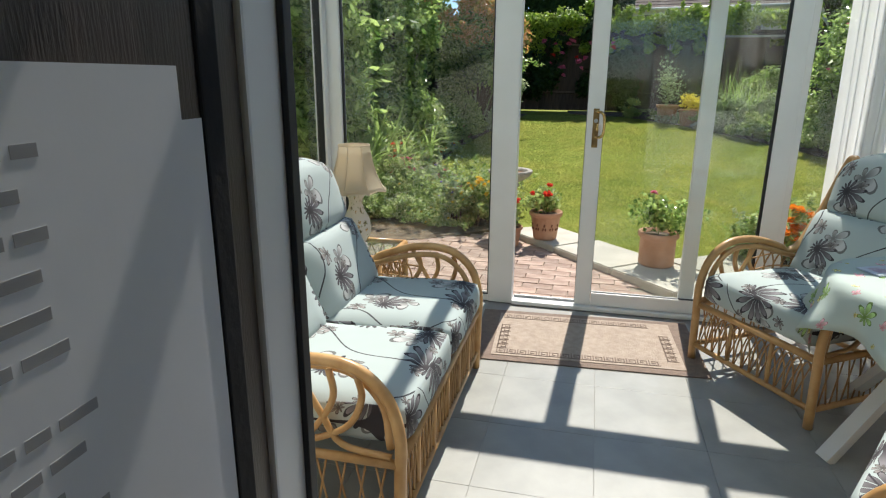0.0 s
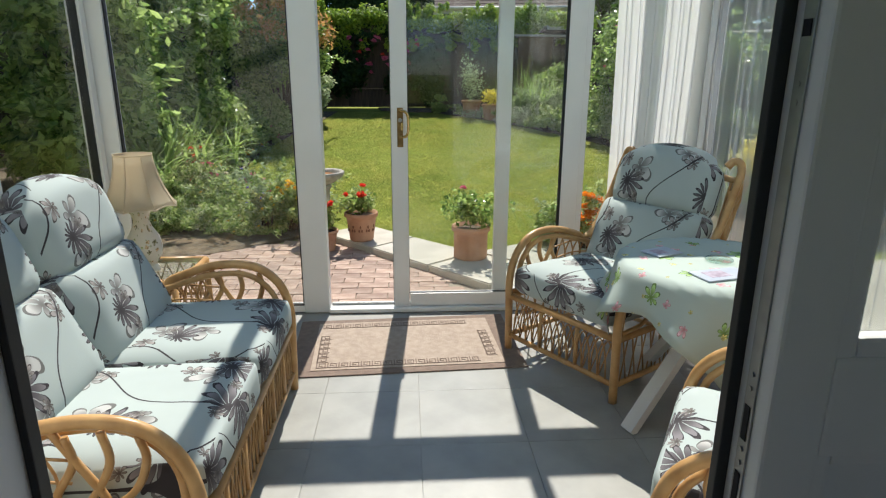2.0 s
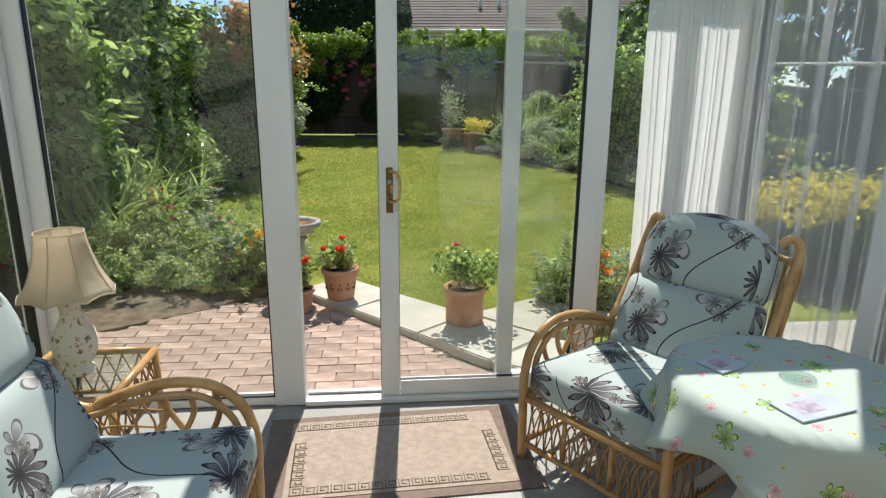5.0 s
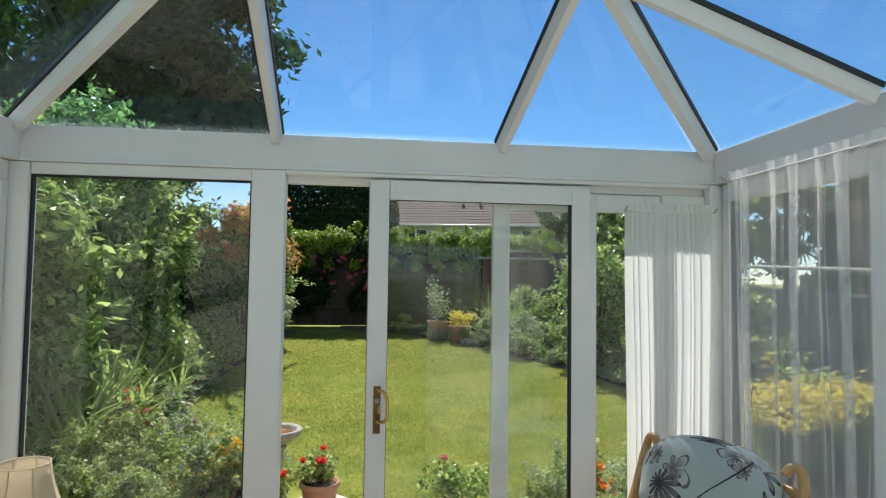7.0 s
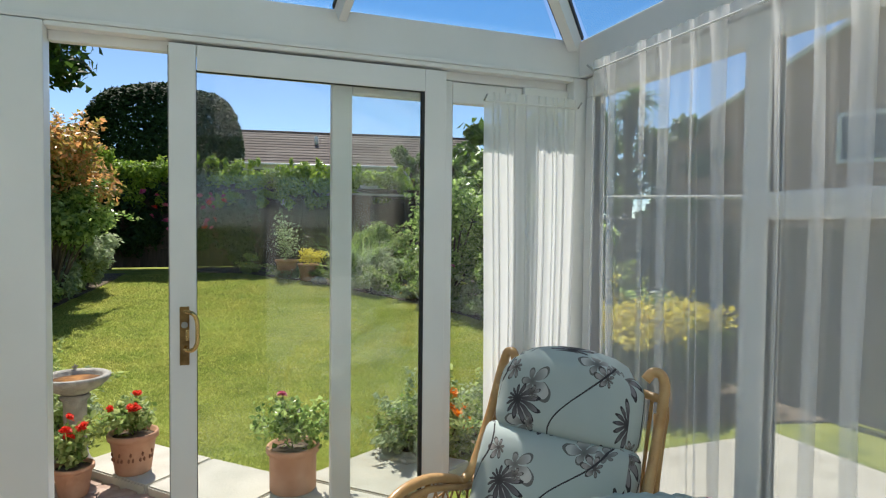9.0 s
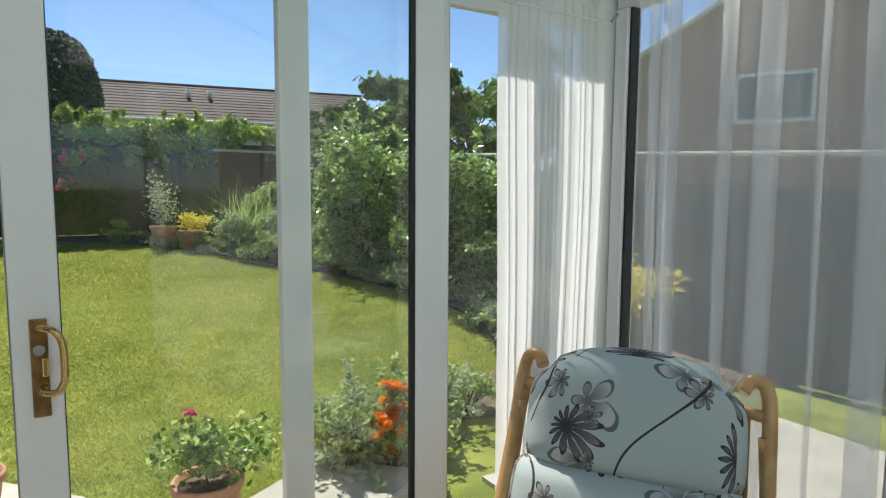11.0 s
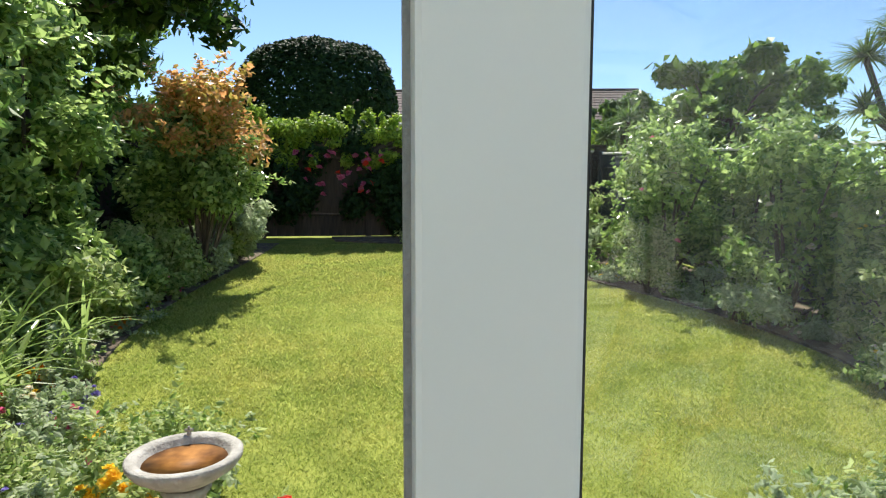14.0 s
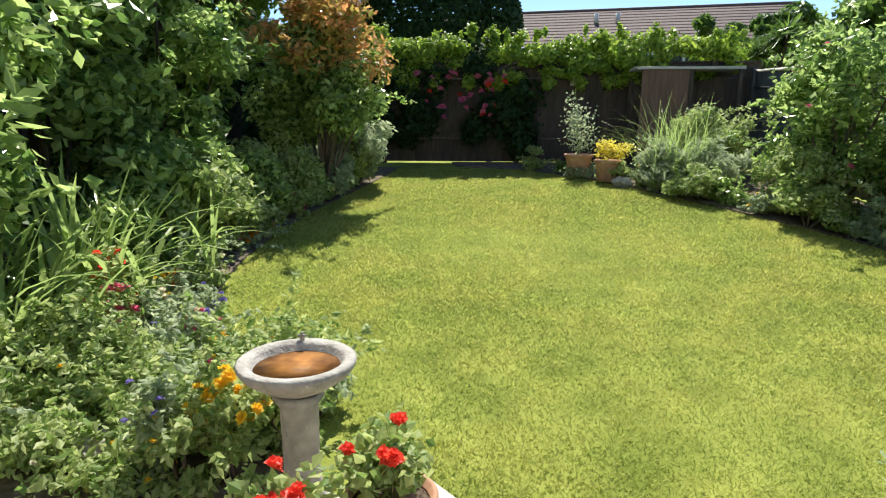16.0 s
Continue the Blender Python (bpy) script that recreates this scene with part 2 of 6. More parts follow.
CHINA = fabric("painted_china", (0.80, 0.77, 0.68), ((0.14, 0.13, 0.06), (0.30, 0.20, 0.08), (0.20, 0.22, 0.10)), cell=14.0, size=0.25, petals=5.0, stems=False)
VINYL = surface("stone_vinyl_floor", (0.27, 0.275, 0.255), (0.37, 0.37, 0.345), rough=0.36, scale=5.0, bump=0.04, vary=0.05)
JOINT = surface("floor_joint", (0.29, 0.28, 0.26), (0.33, 0.32, 0.30), rough=0.6, scale=9)
PLASTER = surface("painted_plaster", (0.62, 0.60, 0.55), (0.68, 0.66, 0.61), rough=0.8, scale=3, bump=0.05)
DARK_WOOD = surface("dark_brown_wood", (0.035, 0.022, 0.018), (0.07, 0.045, 0.036), rough=0.4, scale=5, stretch=(6, 6, 0.6), bump=0.15)
BROWN_FRAME = surface("brown_frame", (0.05, 0.038, 0.032), (0.08, 0.062, 0.053), rough=0.4, scale=4, stretch=(5, 5, 0.5), bump=0.1)
BLACK_CLOTH = surface("black_cloth", (0.006, 0.006, 0.007), (0.012, 0.012, 0.014), rough=0.9, scale=9)
PAPER = surface("white_paper", (0.70, 0.71, 0.74), (0.76, 0.77, 0.80), rough=0.8, scale=4, bump=0.02)
INK = surface("grey_ink", (0.28, 0.28, 0.29), (0.36, 0.36, 0.37), rough=0.8, bump=0)
MAT = surface("beige_mat", (0.38, 0.30, 0.24), (0.48, 0.39, 0.32), rough=0.95, scale=30, bump=0.5, bump_scale=260)
MAT_DARK = surface("brown_mat_edge", (0.21, 0.155, 0.125), (0.27, 0.20, 0.16), rough=0.95, scale=30, bump=0.5, bump_scale=260)
CLEAR_TOP = glazing("table_glass", (0.86, 0.92, 0.89), 0.10)
WHITE_RESIN = surface("white_resin", (0.72, 0.71, 0.68), (0.78, 0.77, 0.74), rough=0.45, scale=6, bump=0.02)
BOOK_COVER = surface("pale_blue_cover", (0.42, 0.48, 0.58), (0.55, 0.60, 0.68), rough=0.4, scale=12, bump=0.02)
BRICK = surface("red_paver", (0.33, 0.215, 0.17), (0.52, 0.39, 0.32), rough=0.85, scale=9, bump=0.4, bump_scale=90, vary=0.22)
SAND = surface("joint_sand", (0.26, 0.22, 0.17), (0.36, 0.31, 0.25), rough=0.95, scale=30, bump=0.3)
CONCRETE = surface("concrete_slab", (0.47, 0.44, 0.37), (0.60, 0.565, 0.49), rough=0.9, scale=5, bump=0.35, bump_scale=70, vary=0.08)
STONE = surface("weathered_stone", (0.30, 0.28, 0.24), (0.52, 0.49, 0.43), rough=0.9, scale=16, bump=0.6, bump_scale=80)
RUSTY_WATER = surface("brown_water", (0.16, 0.06, 0.012), (0.44, 0.20, 0.05), spec=0.15, rough=0.6, scale=17, bump=0.03)
TERRACOTTA = surface("terracotta", (0.42, 0.21, 0.12), (0.60, 0.36, 0.24), rough=0.85, scale=7, bump=0.2, vary=0.1)
TERRA_DARK = surface("motif_terracotta", (0.20, 0.085, 0.05), (0.26, 0.12, 0.07), rough=0.85, scale=7)
SOIL = surface("garden_soil", (0.085, 0.062, 0.042), (0.22, 0.172, 0.118), rough=1.0, scale=12, bump=0.8, bump_scale=40)
LAWN_MAT = surface("mown_lawn", (0.15, 0.19, 0.03), (0.34, 0.37, 0.08), rough=0.9, scale=2.6, detail=13, bump=0.6, bump_scale=120, spec=0.1)
BLADES = leafy("grass_blade", (0.18, 0.265, 0.04), (0.58, 0.63, 0.18), through_light=0.6, rough=0.6, drift=((0.27, 0.31, 0.05), (0.73, 0.70, 0.23)))
FENCE_WOOD = surface("fence_wood", (0.050, 0.036, 0.026), (0.10, 0.073, 0.053), rough=0.85, scale=6, stretch=(4, 4, 0.7), bump=0.4, vary=0.2)
FENCE_GREY = surface("grey_fence_wood", (0.10, 0.10, 0.098), (0.17, 0.168, 0.16), rough=0.85, scale=6, stretch=(4, 4, 0.7), bump=0.4, vary=0.12)
BARK = surface("bark", (0.06, 0.045, 0.03), (0.14, 0.11, 0.08), rough=0.95, scale=14, bump=0.8, stretch=(1, 1, 0.4))
L_SHRUB = leafy("shrub_leaf", (0.09, 0.19, 0.035), (0.58, 0.73, 0.25), rough=0.24, through_light=0.62)
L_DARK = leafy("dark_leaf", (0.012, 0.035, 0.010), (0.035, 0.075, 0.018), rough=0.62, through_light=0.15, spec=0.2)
L_HEDGE = leafy("hedge_leaf", (0.14, 0.27, 0.02), (0.52, 0.66, 0.10), rough=0.4)
L_IVY = leafy("ivy_leaf", (0.06, 0.13, 0.02), (0.22, 0.34, 0.07), rough=0.35)
L_ORANGE = leafy("copper_leaf", (0.30, 0.34, 0.06), (0.88, 0.44, 0.18), rough=0.4)
L_GREY = leafy("silver_leaf", (0.28, 0.36, 0.18), (0.56, 0.64, 0.40), rough=0.6)
L_YELLOW = leafy("golden_leaf", (0.66, 0.56, 0.05), (0.95, 0.86, 0.20), rough=0.5)
L_BED = leafy("bedding_leaf", (0.18, 0.30, 0.06), (0.60, 0.67, 0.28), rough=0.5)
L_TREE = leafy("tree_leaf", (0.02, 0.05, 0.010), (0.07, 0.14, 0.022), rough=0.4)
P_RED = leafy("red_petal", (0.85, 0.05, 0.03), (0.95, 0.14, 0.08))
P_PINK = leafy("pink_petal", (0.70, 0.10, 0.22), (0.85, 0.30, 0.42))
P_ORANGE = leafy("orange_petal", (0.85, 0.22, 0.01), (0.95, 0.42, 0.03))
P_YELLOW = leafy("yellow_petal", (0.85, 0.50, 0.02), (0.95, 0.72, 0.08))
P_BLUE = leafy("violet_petal", (0.16, 0.12, 0.42), (0.36, 0.30, 0.66))
P_WHITE = leafy("cream_petal", (0.80, 0.70, 0.50), (0.88, 0.84, 0.72))
ROOF_TILE = surface("brown_roof_tile", (0.085, 0.056, 0.048), (0.14, 0.094, 0.08), rough=0.85, scale=5, bump=0.3, vary=0.08)
HOUSE_BRICK = surface("house_brick", (0.42, 0.25, 0.18), (0.54, 0.35, 0.27), rough=0.9, scale=12, bump=0.3)
RENDERED = surface("pale_render", (0.62, 0.60, 0.56), (0.70, 0.68, 0.64), rough=0.85, scale=4)
DARK_PANE = surface("dark_window_pane", (0.05, 0.06, 0.07), (0.08, 0.09, 0.10), rough=0.1, bump=0)


# ---- mesh helpers ----
def link_mesh(name, bm, material, smooth=False):
    me = bpy.data.meshes.new(name)
    bm.to_mesh(me)
    bm.free()
    me.materials.append(material)
    if smooth:
        me.polygons.foreach_set("use_smooth", [True] * len(me.polygons))
    return me


def part(name, bm, material, parent, label="", smooth=False):
    ob = new(name, link_mesh(name, bm, material, smooth))
    ob.parent = parent
    if label:
        ob["label"] = label
    return ob


def solo(name, bm, material, label, category, group="", kind="", smooth=False):
    return tagged(new(name, link_mesh(name, bm, material, smooth)), label, category, group, kind)


def thing(name, label, category, group="", at=None):
    ob = tagged(new(name), label, category, group)
    ob.empty_display_size = 0.05
    if at is not None:
        ob.matrix_basis = at
    return ob


def box(bm, x0, x1, y0, y1, z0, z1, bevel=0.0, m=None):
    made = bmesh.ops.create_cube(bm, size=1.0)["verts"]
    bmesh.ops.scale(bm, vec=(x1 - x0, y1 - y0, z1 - z0), verts=made)
    bmesh.ops.translate(bm, vec=((x0 + x1) / 2, (y0 + y1) / 2, (z0 + z1) / 2), verts=made)
    if bevel:
        edges = list({e for v in made for e in v.link_edges})
        got = bmesh.ops.bevel(bm, geom=edges, offset=bevel, segments=2, affect="EDGES", profile=0.6)
        made = list({v for f in got["faces"] for v in f.verts} | {v for v in made if v.is_valid})
    if m is not None:
        bmesh.ops.transform(bm, matrix=m, verts=made)
    return bm


def boxed(*a, **k):
    return box(bmesh.new(), *a, **k)


def curve_points(pts, steps=6):
    """A smooth line through the points."""
    p = [Vector(q) for q in pts]
    if len(p) < 3:
        return p
    p = [p[0] * 2 - p[1], *p, p[-1] * 2 - p[-2]]
    out = []
    for i in range(1, len(p) - 2):
        for k in range(steps):
            t = k / steps
            a, b, c, d = p[i - 1:i + 3]
            out.append(0.5 * ((2 * b) + (c - a) * t + (2 * a - 5 * b + 4 * c - d) * t * t + (3 * b - a - 3 * c + d) * t ** 3))
    return [*out, p[-2]]


def tube(bm, pts, r, sides=7, steps=5, r2=None):
    """A round pole swept along a smooth line, capped, tapering to r2."""
    line = curve_points(pts, steps)
    rings, prev = [], None
    for i, q in enumerate(line):
        d = (line[min(i + 1, len(line) - 1)] - line[max(i - 1, 0)]).normalized()
        side = prev - d * prev.dot(d) if prev is not None else d.orthogonal()
        side.normalize()
        prev = side
        up = d.cross(side)
        rr = r if r2 is None else r + (r2 - r) * i / (len(line) - 1)
        rings.append([bm.verts.new(q + (side * math.cos(2 * math.pi * k / sides) + up * math.sin(2 * math.pi * k / sides)) * rr) for k in range(sides)])
    for a, b in zip(rings, rings[1:]):
        for k in range(sides):
            f = bm.faces.new((a[k], a[(k + 1) % sides], b[(k + 1) % sides], b[k]))
            f.smooth = True
    bm.faces.new(rings[0][::-1])
    bm.faces.new(rings[-1])
    return bm


def lathe(bm, profile, sides=28, centre=(0, 0, 0), wobble=0.0):
    c = Vector(centre)
    rings = []
    for r, z in profile:
        rings.append([bm.verts.new(c + Vector((r * math.cos(2 * math.pi * k / sides) * (1 + wobble * math.sin(3 * k)), r * math.sin(2 * math.pi * k / sides) * (1 + wobble * math.cos(2 * k)), z))) for k in range(sides)])
    for a, b in zip(rings, rings[1:]):
        for k in range(sides):
            bm.faces.new((a[k], a[(k + 1) % sides], b[(k + 1) % sides], b[k])).smooth = True
    if profile[0][0] > 1e-4:
        bm.faces.new(rings[0][::-1])
    if profile[-1][0] > 1e-4:
        bm.faces.new(rings[-1])
    return bm


def pillow(w, d, h, r, puff, m=None, cuts=9, crown=0.0):
    """A stuffed cushion: rounded block with bulging faces and box-projected UVs."""
    bm = bmesh.new()
    bmesh.ops.create_cube(bm, size=2.0)
    bmesh.ops.subdivide_edges(bm, edges=bm.edges[:], cuts=cuts, use_grid_fill=True)
    half = Vector((w / 2, d / 2, h / 2))
    uvl = bm.loops.layers.uv.new("UVMap")
    for f in bm.faces:
        nrm = f.normal
        ax = max(range(3), key=lambda i: abs(nrm[i]))
        u, v = [(1, 2), (0, 2), (0, 1)][ax]
        for lp in f.loops:
            co = lp.vert.co
            lp[uvl].uv = (co[u] * half[u] + 0.37 * ax, co[v] * half[v] + 0.61 * ax)
        f.smooth = True
    for v in bm.verts:
        s = v.co.copy()
        p = Vector([s[i] * half[i] for i in range(3)])
        inner = Vector([max(-half[i] + r, min(half[i] - r, p[i])) for i in range(3)])
        off = p - inner
        if off.length > 1e-6:
            p = inner + off.normalized() * min(r, off.length)
        p.z += math.copysign(puff, s.z) * abs(s.z) * (1 - s.x ** 4) * (1 - s.y ** 4)
        if crown:
            p.y += crown * (max(0.0, s.y) * (1 - s.x ** 2) - 0.5 * max(0.0, s.y) * s.x ** 2)
            p.x *= 1 - 0.10 * max(0.0, s.y) ** 2
        p += Vector((0, 0, 0.006)) * noise.noise(p * 11)
        v.co = p
    if m is not None:
        bm.transform(m)
    return bm


def sheet(name, verts, faces, material):
    me = bpy.data.meshes.new(name)
    me.from_pydata(verts, [], faces)
    me.materials.append(material)
    return me


def leaf_mesh(name, centres, size, material, rng, aspect=1.9, up=0.3, normals=None, droop=0.0):
    """Many small folded leaves, one island each."""
    c = np.asarray(centres)
    k = len(c)
    nrm = rng.normal(size=(k, 3)) if normals is None else normals + rng.normal(size=(k, 3)) * 0.55
    nrm[:, 2] += up
    nrm /= np.linalg.norm(nrm, axis=1)[:, None] + 1e-9
    tan = np.cross(nrm, rng.normal(size=(k, 3)))
    tan[:, 2] -= droop
    tan /= np.linalg.norm(tan, axis=1)[:, None] + 1e-9
    bit = np.cross(nrm, tan)
    s = (size * rng.uniform(0.55, 1.35, k))[:, None]
    a = c - tan * s * 0.5 * aspect
    b = c + tan * s * 0.5 * aspect
    l1 = c + bit * s * 0.5 - nrm * s * 0.14
    l2 = c - bit * s * 0.5 - nrm * s * 0.14
    verts = np.stack([a, l1, b, l2], axis=1).reshape(-1, 3)
    i = np.arange(k) * 4
    faces = np.concatenate([np.stack([i, i + 1, i + 2], 1), np.stack([i, i + 2, i + 3], 1)])
    return sheet(name, verts.tolist(), faces.tolist(), material)


def clumped(rng, blobs, count, shell=0.55):
    """Points in uneven ellipsoid clumps (x, y, z, rx, ry, rz); more of them near the skin."""
    blobs = np.asarray(blobs, float)
    vol = (blobs[:, 3] * blobs[:, 4] + blobs[:, 3] * blobs[:, 5] + blobs[:, 4] * blobs[:, 5])
    pick = rng.choice(len(blobs), size=count, p=vol / vol.sum())
    d = rng.normal(size=(count, 3))
    d /= np.linalg.norm(d, axis=1)[:, None]
    rad = shell + (1 - shell) * rng.uniform(0, 1, count) ** 0.6
    rad *= 1 + 0.16 * rng.normal(size=count)
    b = blobs[pick]
    return b[:, :3] + d * b[:, 3:] * rad[:, None], d


def scatter_blobs(rng, box_, count, r0, r1, flat=1.0):
    x0, x1, y0, y1, z0, z1 = box_
    return [(rng.uniform(x0, x1), rng.uniform(y0, y1), rng.uniform(z0, z1), rng.uniform(r0, r1), rng.uniform(r0, r1), rng.uniform(r0, r1) * flat) for _ in range(count)]

# ---- setting: conservatory shell ----
def structure(name, bm, material, label, category):
    return solo(name, bm, material, label, category, kind="structure")


def holder(name, label, category):
    return tagged(new(name), label, category, kind="structure")


# floor with broad vinyl tiles
floor = structure("floor", boxed(XL - 0.15, XR + 0.15, HY1 - 0.3, W + 0.12, F - 0.14, F - 0.004), JOINT, "pale grey stone-effect tiled floor", "floor")
TS = 0.405
tile_mesh = link_mesh("tile", boxed(-TS / 2 + 0.0008, TS / 2 - 0.0008, -TS / 2 + 0.0008, TS / 2 - 0.0008, -0.006, 0.0, bevel=0.0008), VINYL)
for i in range(8):
    for j in range(7):
        x = XL + TS * (i + 0.5)
        y = HY1 + TS * (j + 0.5)
        if x + TS / 2 > XR + 0.06 or y + TS / 2 > W + 0.06:
            continue
        t_ = new("tile", tile_mesh)
        t_.parent = floor
        t_.location = (x, y, F)


def bar_piece(name, x0, x1, y0, y1, z0, z1, parent, material=None, bevel=0.006, label=""):
    return part(name, boxed(x0, x1, y0, y1, z0, z1, bevel=bevel), material or UPVC, parent, label)


def pane(name, x0, x1, y0, y1, z0, z1, parent, material=None):
    ob = part(name, boxed(x0, x1, y0, y1, z0, z1), material or GLASS, parent)
    ob.visible_shadow = False
    return ob


def gasket_frame(parent, x0, x1, y, z0, z1, t=0.008):
    """Black rubber seal round a pane that faces along y."""
    bm = bmesh.new()
    for a in ((x0, x0 + t, z0, z1), (x1 - t, x1, z0, z1), (x0, x1, z0, z0 + t), (x0, x1, z1 - t, z1)):
        box(bm, a[0], a[1], y - 0.006, y + 0.02, a[2], a[3])
    return part("gasket", bm, GASKET, parent, "black rubber glazing seal")


# garden front: posts, head, sill
front = holder("wall_north", "white framed glazed garden front of the conservatory", "wall")
bar_piece("post", XL - 0.06, -1.424, W - 0.01, W + 0.06, F, 2.045, front)
bar_piece("post", -0.518, -0.373, W - 0.012, W + 0.075, F, 2.045, front)
bar_piece("post", 1.62, XR + 0.06, W - 0.01, W + 0.06, F, 2.045, front)
bar_piece("head_rail", -1.424, -0.518, W, W + 0.06, 1.995, 2.047, front)
bar_piece("head_rail", -0.373, 1.62, W + 0.045, W + 0.085, 1.995, 2.047, front)
bar_piece("head_rail", -0.373, 1.62, W - 0.008, W + 0.045, 2.028, 2.047, front)
bar_piece("sill", -1.424, -0.518, W, W + 0.07, F, F + 0.04, front)
bar_piece("threshold", -0.373, 1.62, W - 0.03, W + 0.10, F, -0.034, front)
bar_piece("track_rail", -0.366, 1.615, W + 0.040, W + 0.048, -0.034, -0.02, front, STEEL, 0.001)
left_window = holder("window_1", "tall fixed pane of the garden front", "window")
pane("pane", -1.421, -0.520, W + 0.02, W + 0.026, F + 0.04, 1.995, left_window)
gasket_frame(left_window, -1.424, -0.518, W + 0.012, F + 0.04, 1.995)

# fixed panel on the outer track
fixed_panel = holder("window_2", "fixed white framed patio pane behind the sliding door", "window")
bar_piece("stile", 0.575, 0.655, W + 0.052, W + 0.095, -0.03, 1.992, fixed_panel)
bar_piece("stile", 1.32, 1.40, W + 0.052, W + 0.095, -0.03, 1.992, fixed_panel)
bar_piece("rail", 0.655, 1.32, W + 0.052, W + 0.095, 1.905, 1.992, fixed_panel)
bar_piece("rail", 0.655, 1.32, W + 0.052, W + 0.095, -0.03, 0.045, fixed_panel)
pane("pane", 0.655, 1.32, W + 0.07, W + 0.076, 0.045, 1.905, fixed_panel)
side_light = holder("window_3", "narrow fixed pane beside the curtain", "window")
pane("pane", 1.40, 1.62, W + 0.05, W + 0.056, -0.03, 1.992, side_light)
bar_piece("rail", 1.40, 1.62, W + 0.03, W + 0.08, 1.905, 1.994, side_light)
bar_piece("bead", 1.402, 1.42, W + 0.04, W + 0.07, -0.03, 1.992, side_light)

# sliding door, half open, inner track
sliding = holder("door_1", "white framed sliding patio door standing half open", "door")
D0, D1 = -0.002, 1.030
bar_piece("stile", D0, 0.086, W, W + 0.044, -0.032, 2.018, sliding, bevel=0.004)
bar_piece("stile", 0.938, D1, W, W + 0.044, -0.032, 2.018, sliding, bevel=0.004)
bar_piece("rail", 0.089, 0.938, W, W + 0.044, 1.929, 2.018, sliding, bevel=0.004)
bar_piece("rail", 0.089, 0.938, W, W + 0.044, -0.032, 0.046, sliding, bevel=0.004)
pane("pane", 0.089, 0.938, W + 0.018, W + 0.024, 0.046, 1.929, sliding)
gasket_frame(sliding, 0.085, 0.940, W + 0.010, 0.044, 1.931, 0.0028)
part("gasket", boxed(0.924, 0.9385, W + 0.003, W + 0.0175, 0.048, 1.927), GASKET, sliding, "black rubber glazing seal")
part("brush_seal", boxed(D0 - 0.004, D0, W + 0.016, W + 0.022, -0.03, 2.01), BRUSH_GREY, sliding, "grey brush seal on the closing edge")


def door_handle():
    plate = part("handle_plate", boxed(0.030, 0.062, W - 0.006, W, 0.887, 1.096, bevel=0.003), BRONZE, sliding, "dark worn brass handle plate")
    bm = bmesh.new()
    tube(bm, [(0.05, W - 0.006, 1.076), (0.052, W - 0.03, 1.081), (0.075, W - 0.052, 1.076), (0.088, W - 0.056, 1.051), (0.09, W - 0.056, 1.001), (0.088, W - 0.056, 0.971), (0.075, W - 0.052, 0.949), (0.052, W - 0.03, 0.946), (0.05, W - 0.006, 0.951)], 0.0075, 10)
    part("grip", bm, BRASS, plate, "bowed brass pull")
    bm = bmesh.new()
    bmesh.ops.create_cone(bm, cap_ends=True, segments=16, radius1=0.011, radius2=0.011, depth=0.006, matrix=pose(0.046, W - 0.008, 1.031, 90))
    part("lock_cylinder", bm, STEEL, plate)
    part("lock_lever", boxed(0.040, 0.052, W - 0.022, W - 0.006, 0.976, 1.016, bevel=0.003, m=Matrix.Translation((0.01, 0, 0))), BRASS, plate)


door_handle()
narrow = holder("window_4", "narrow fixed light between door and corner", "window")
bar_piece("stile", 1.04, 1.075, W + 0.046, W + 0.051, -0.03, 1.992, narrow)

# side walls: full-height framed panes
for side, xa, nm in ((-1, XL, "wall_west"), (1, XR, "wall_east")):
    wall = holder(nm, "white framed glazed side wall of the conservatory", "wall")
    x0, x1 = (xa - 0.07, xa) if side < 0 else (xa, xa + 0.07)
    bar_piece("sill", x0, x1, HY1, W - 0.02, F, F + 0.07, wall)
    bar_piece("head_rail", x0, x1, HY1, W - 0.02, 1.96, 2.045, wall)
    ys = [HY1, 1.80, 2.66, W - 0.02]
    for yy in ys:
        bar_piece("post", x0, x1, yy - (0.045 if yy > HY1 else 0), yy + (0.045 if yy < 3.5 else 0.005), F + 0.07, 1.96, wall)
    for i in range(3):
        gl = holder("window_%d" % (5 + i + (3 if side > 0 else 0)), "tall side pane in a white frame", "window")
        ya, yb = ys[i] + 0.045, ys[i + 1] - 0.045
        xm = (x0 + x1) / 2
        pane("pane", xm - 0.003, xm + 0.003, ya, yb, F + 0.07, 1.96, gl)
        if i == 1:
            bar_piece("transom", x0, x1, ya, yb, 1.42, 1.50, gl)
        bm = bmesh.new()
        for a in ((ya, ya + 0.008, F + 0.07, 1.96), (yb - 0.008, yb, F + 0.07, 1.96)):
            box(bm, xm - 0.02, xm + 0.02, a[0], a[1], a[2], a[3])
        part("gasket", bm, GASKET, gl, "black rubber glazing seal")

# eaves beam
eaves = holder("trim", "white eaves beam under the glass roof", "eaves beam")
bar_piece("beam", XL - 0.16, XR + 0.16, W + 0.0, W + 0.16, 2.047, EAVE, eaves)
bar_piece("beam", XL - 0.16, XL + 0.03, HY1, W, 2.047, EAVE, eaves)
bar_piece("beam", XR - 0.03, XR + 0.16, HY1, W, 2.047, EAVE, eaves)
bar_piece("beading", XL + 0.03, XR - 0.03, W - 0.012, W, 2.047, 2.062, eaves, bevel=0.003)

# hipped glass roof
SLOPE = 0.365
XA, XB = XL, XR - 0.06
RIDGE_Y = W - (XB - XA) / 2
RIDGE_Z = EAVE + SLOPE * (XB - XA) / 2
roof = holder("ceiling", "hipped glass conservatory roof with white bars", "glass roof")


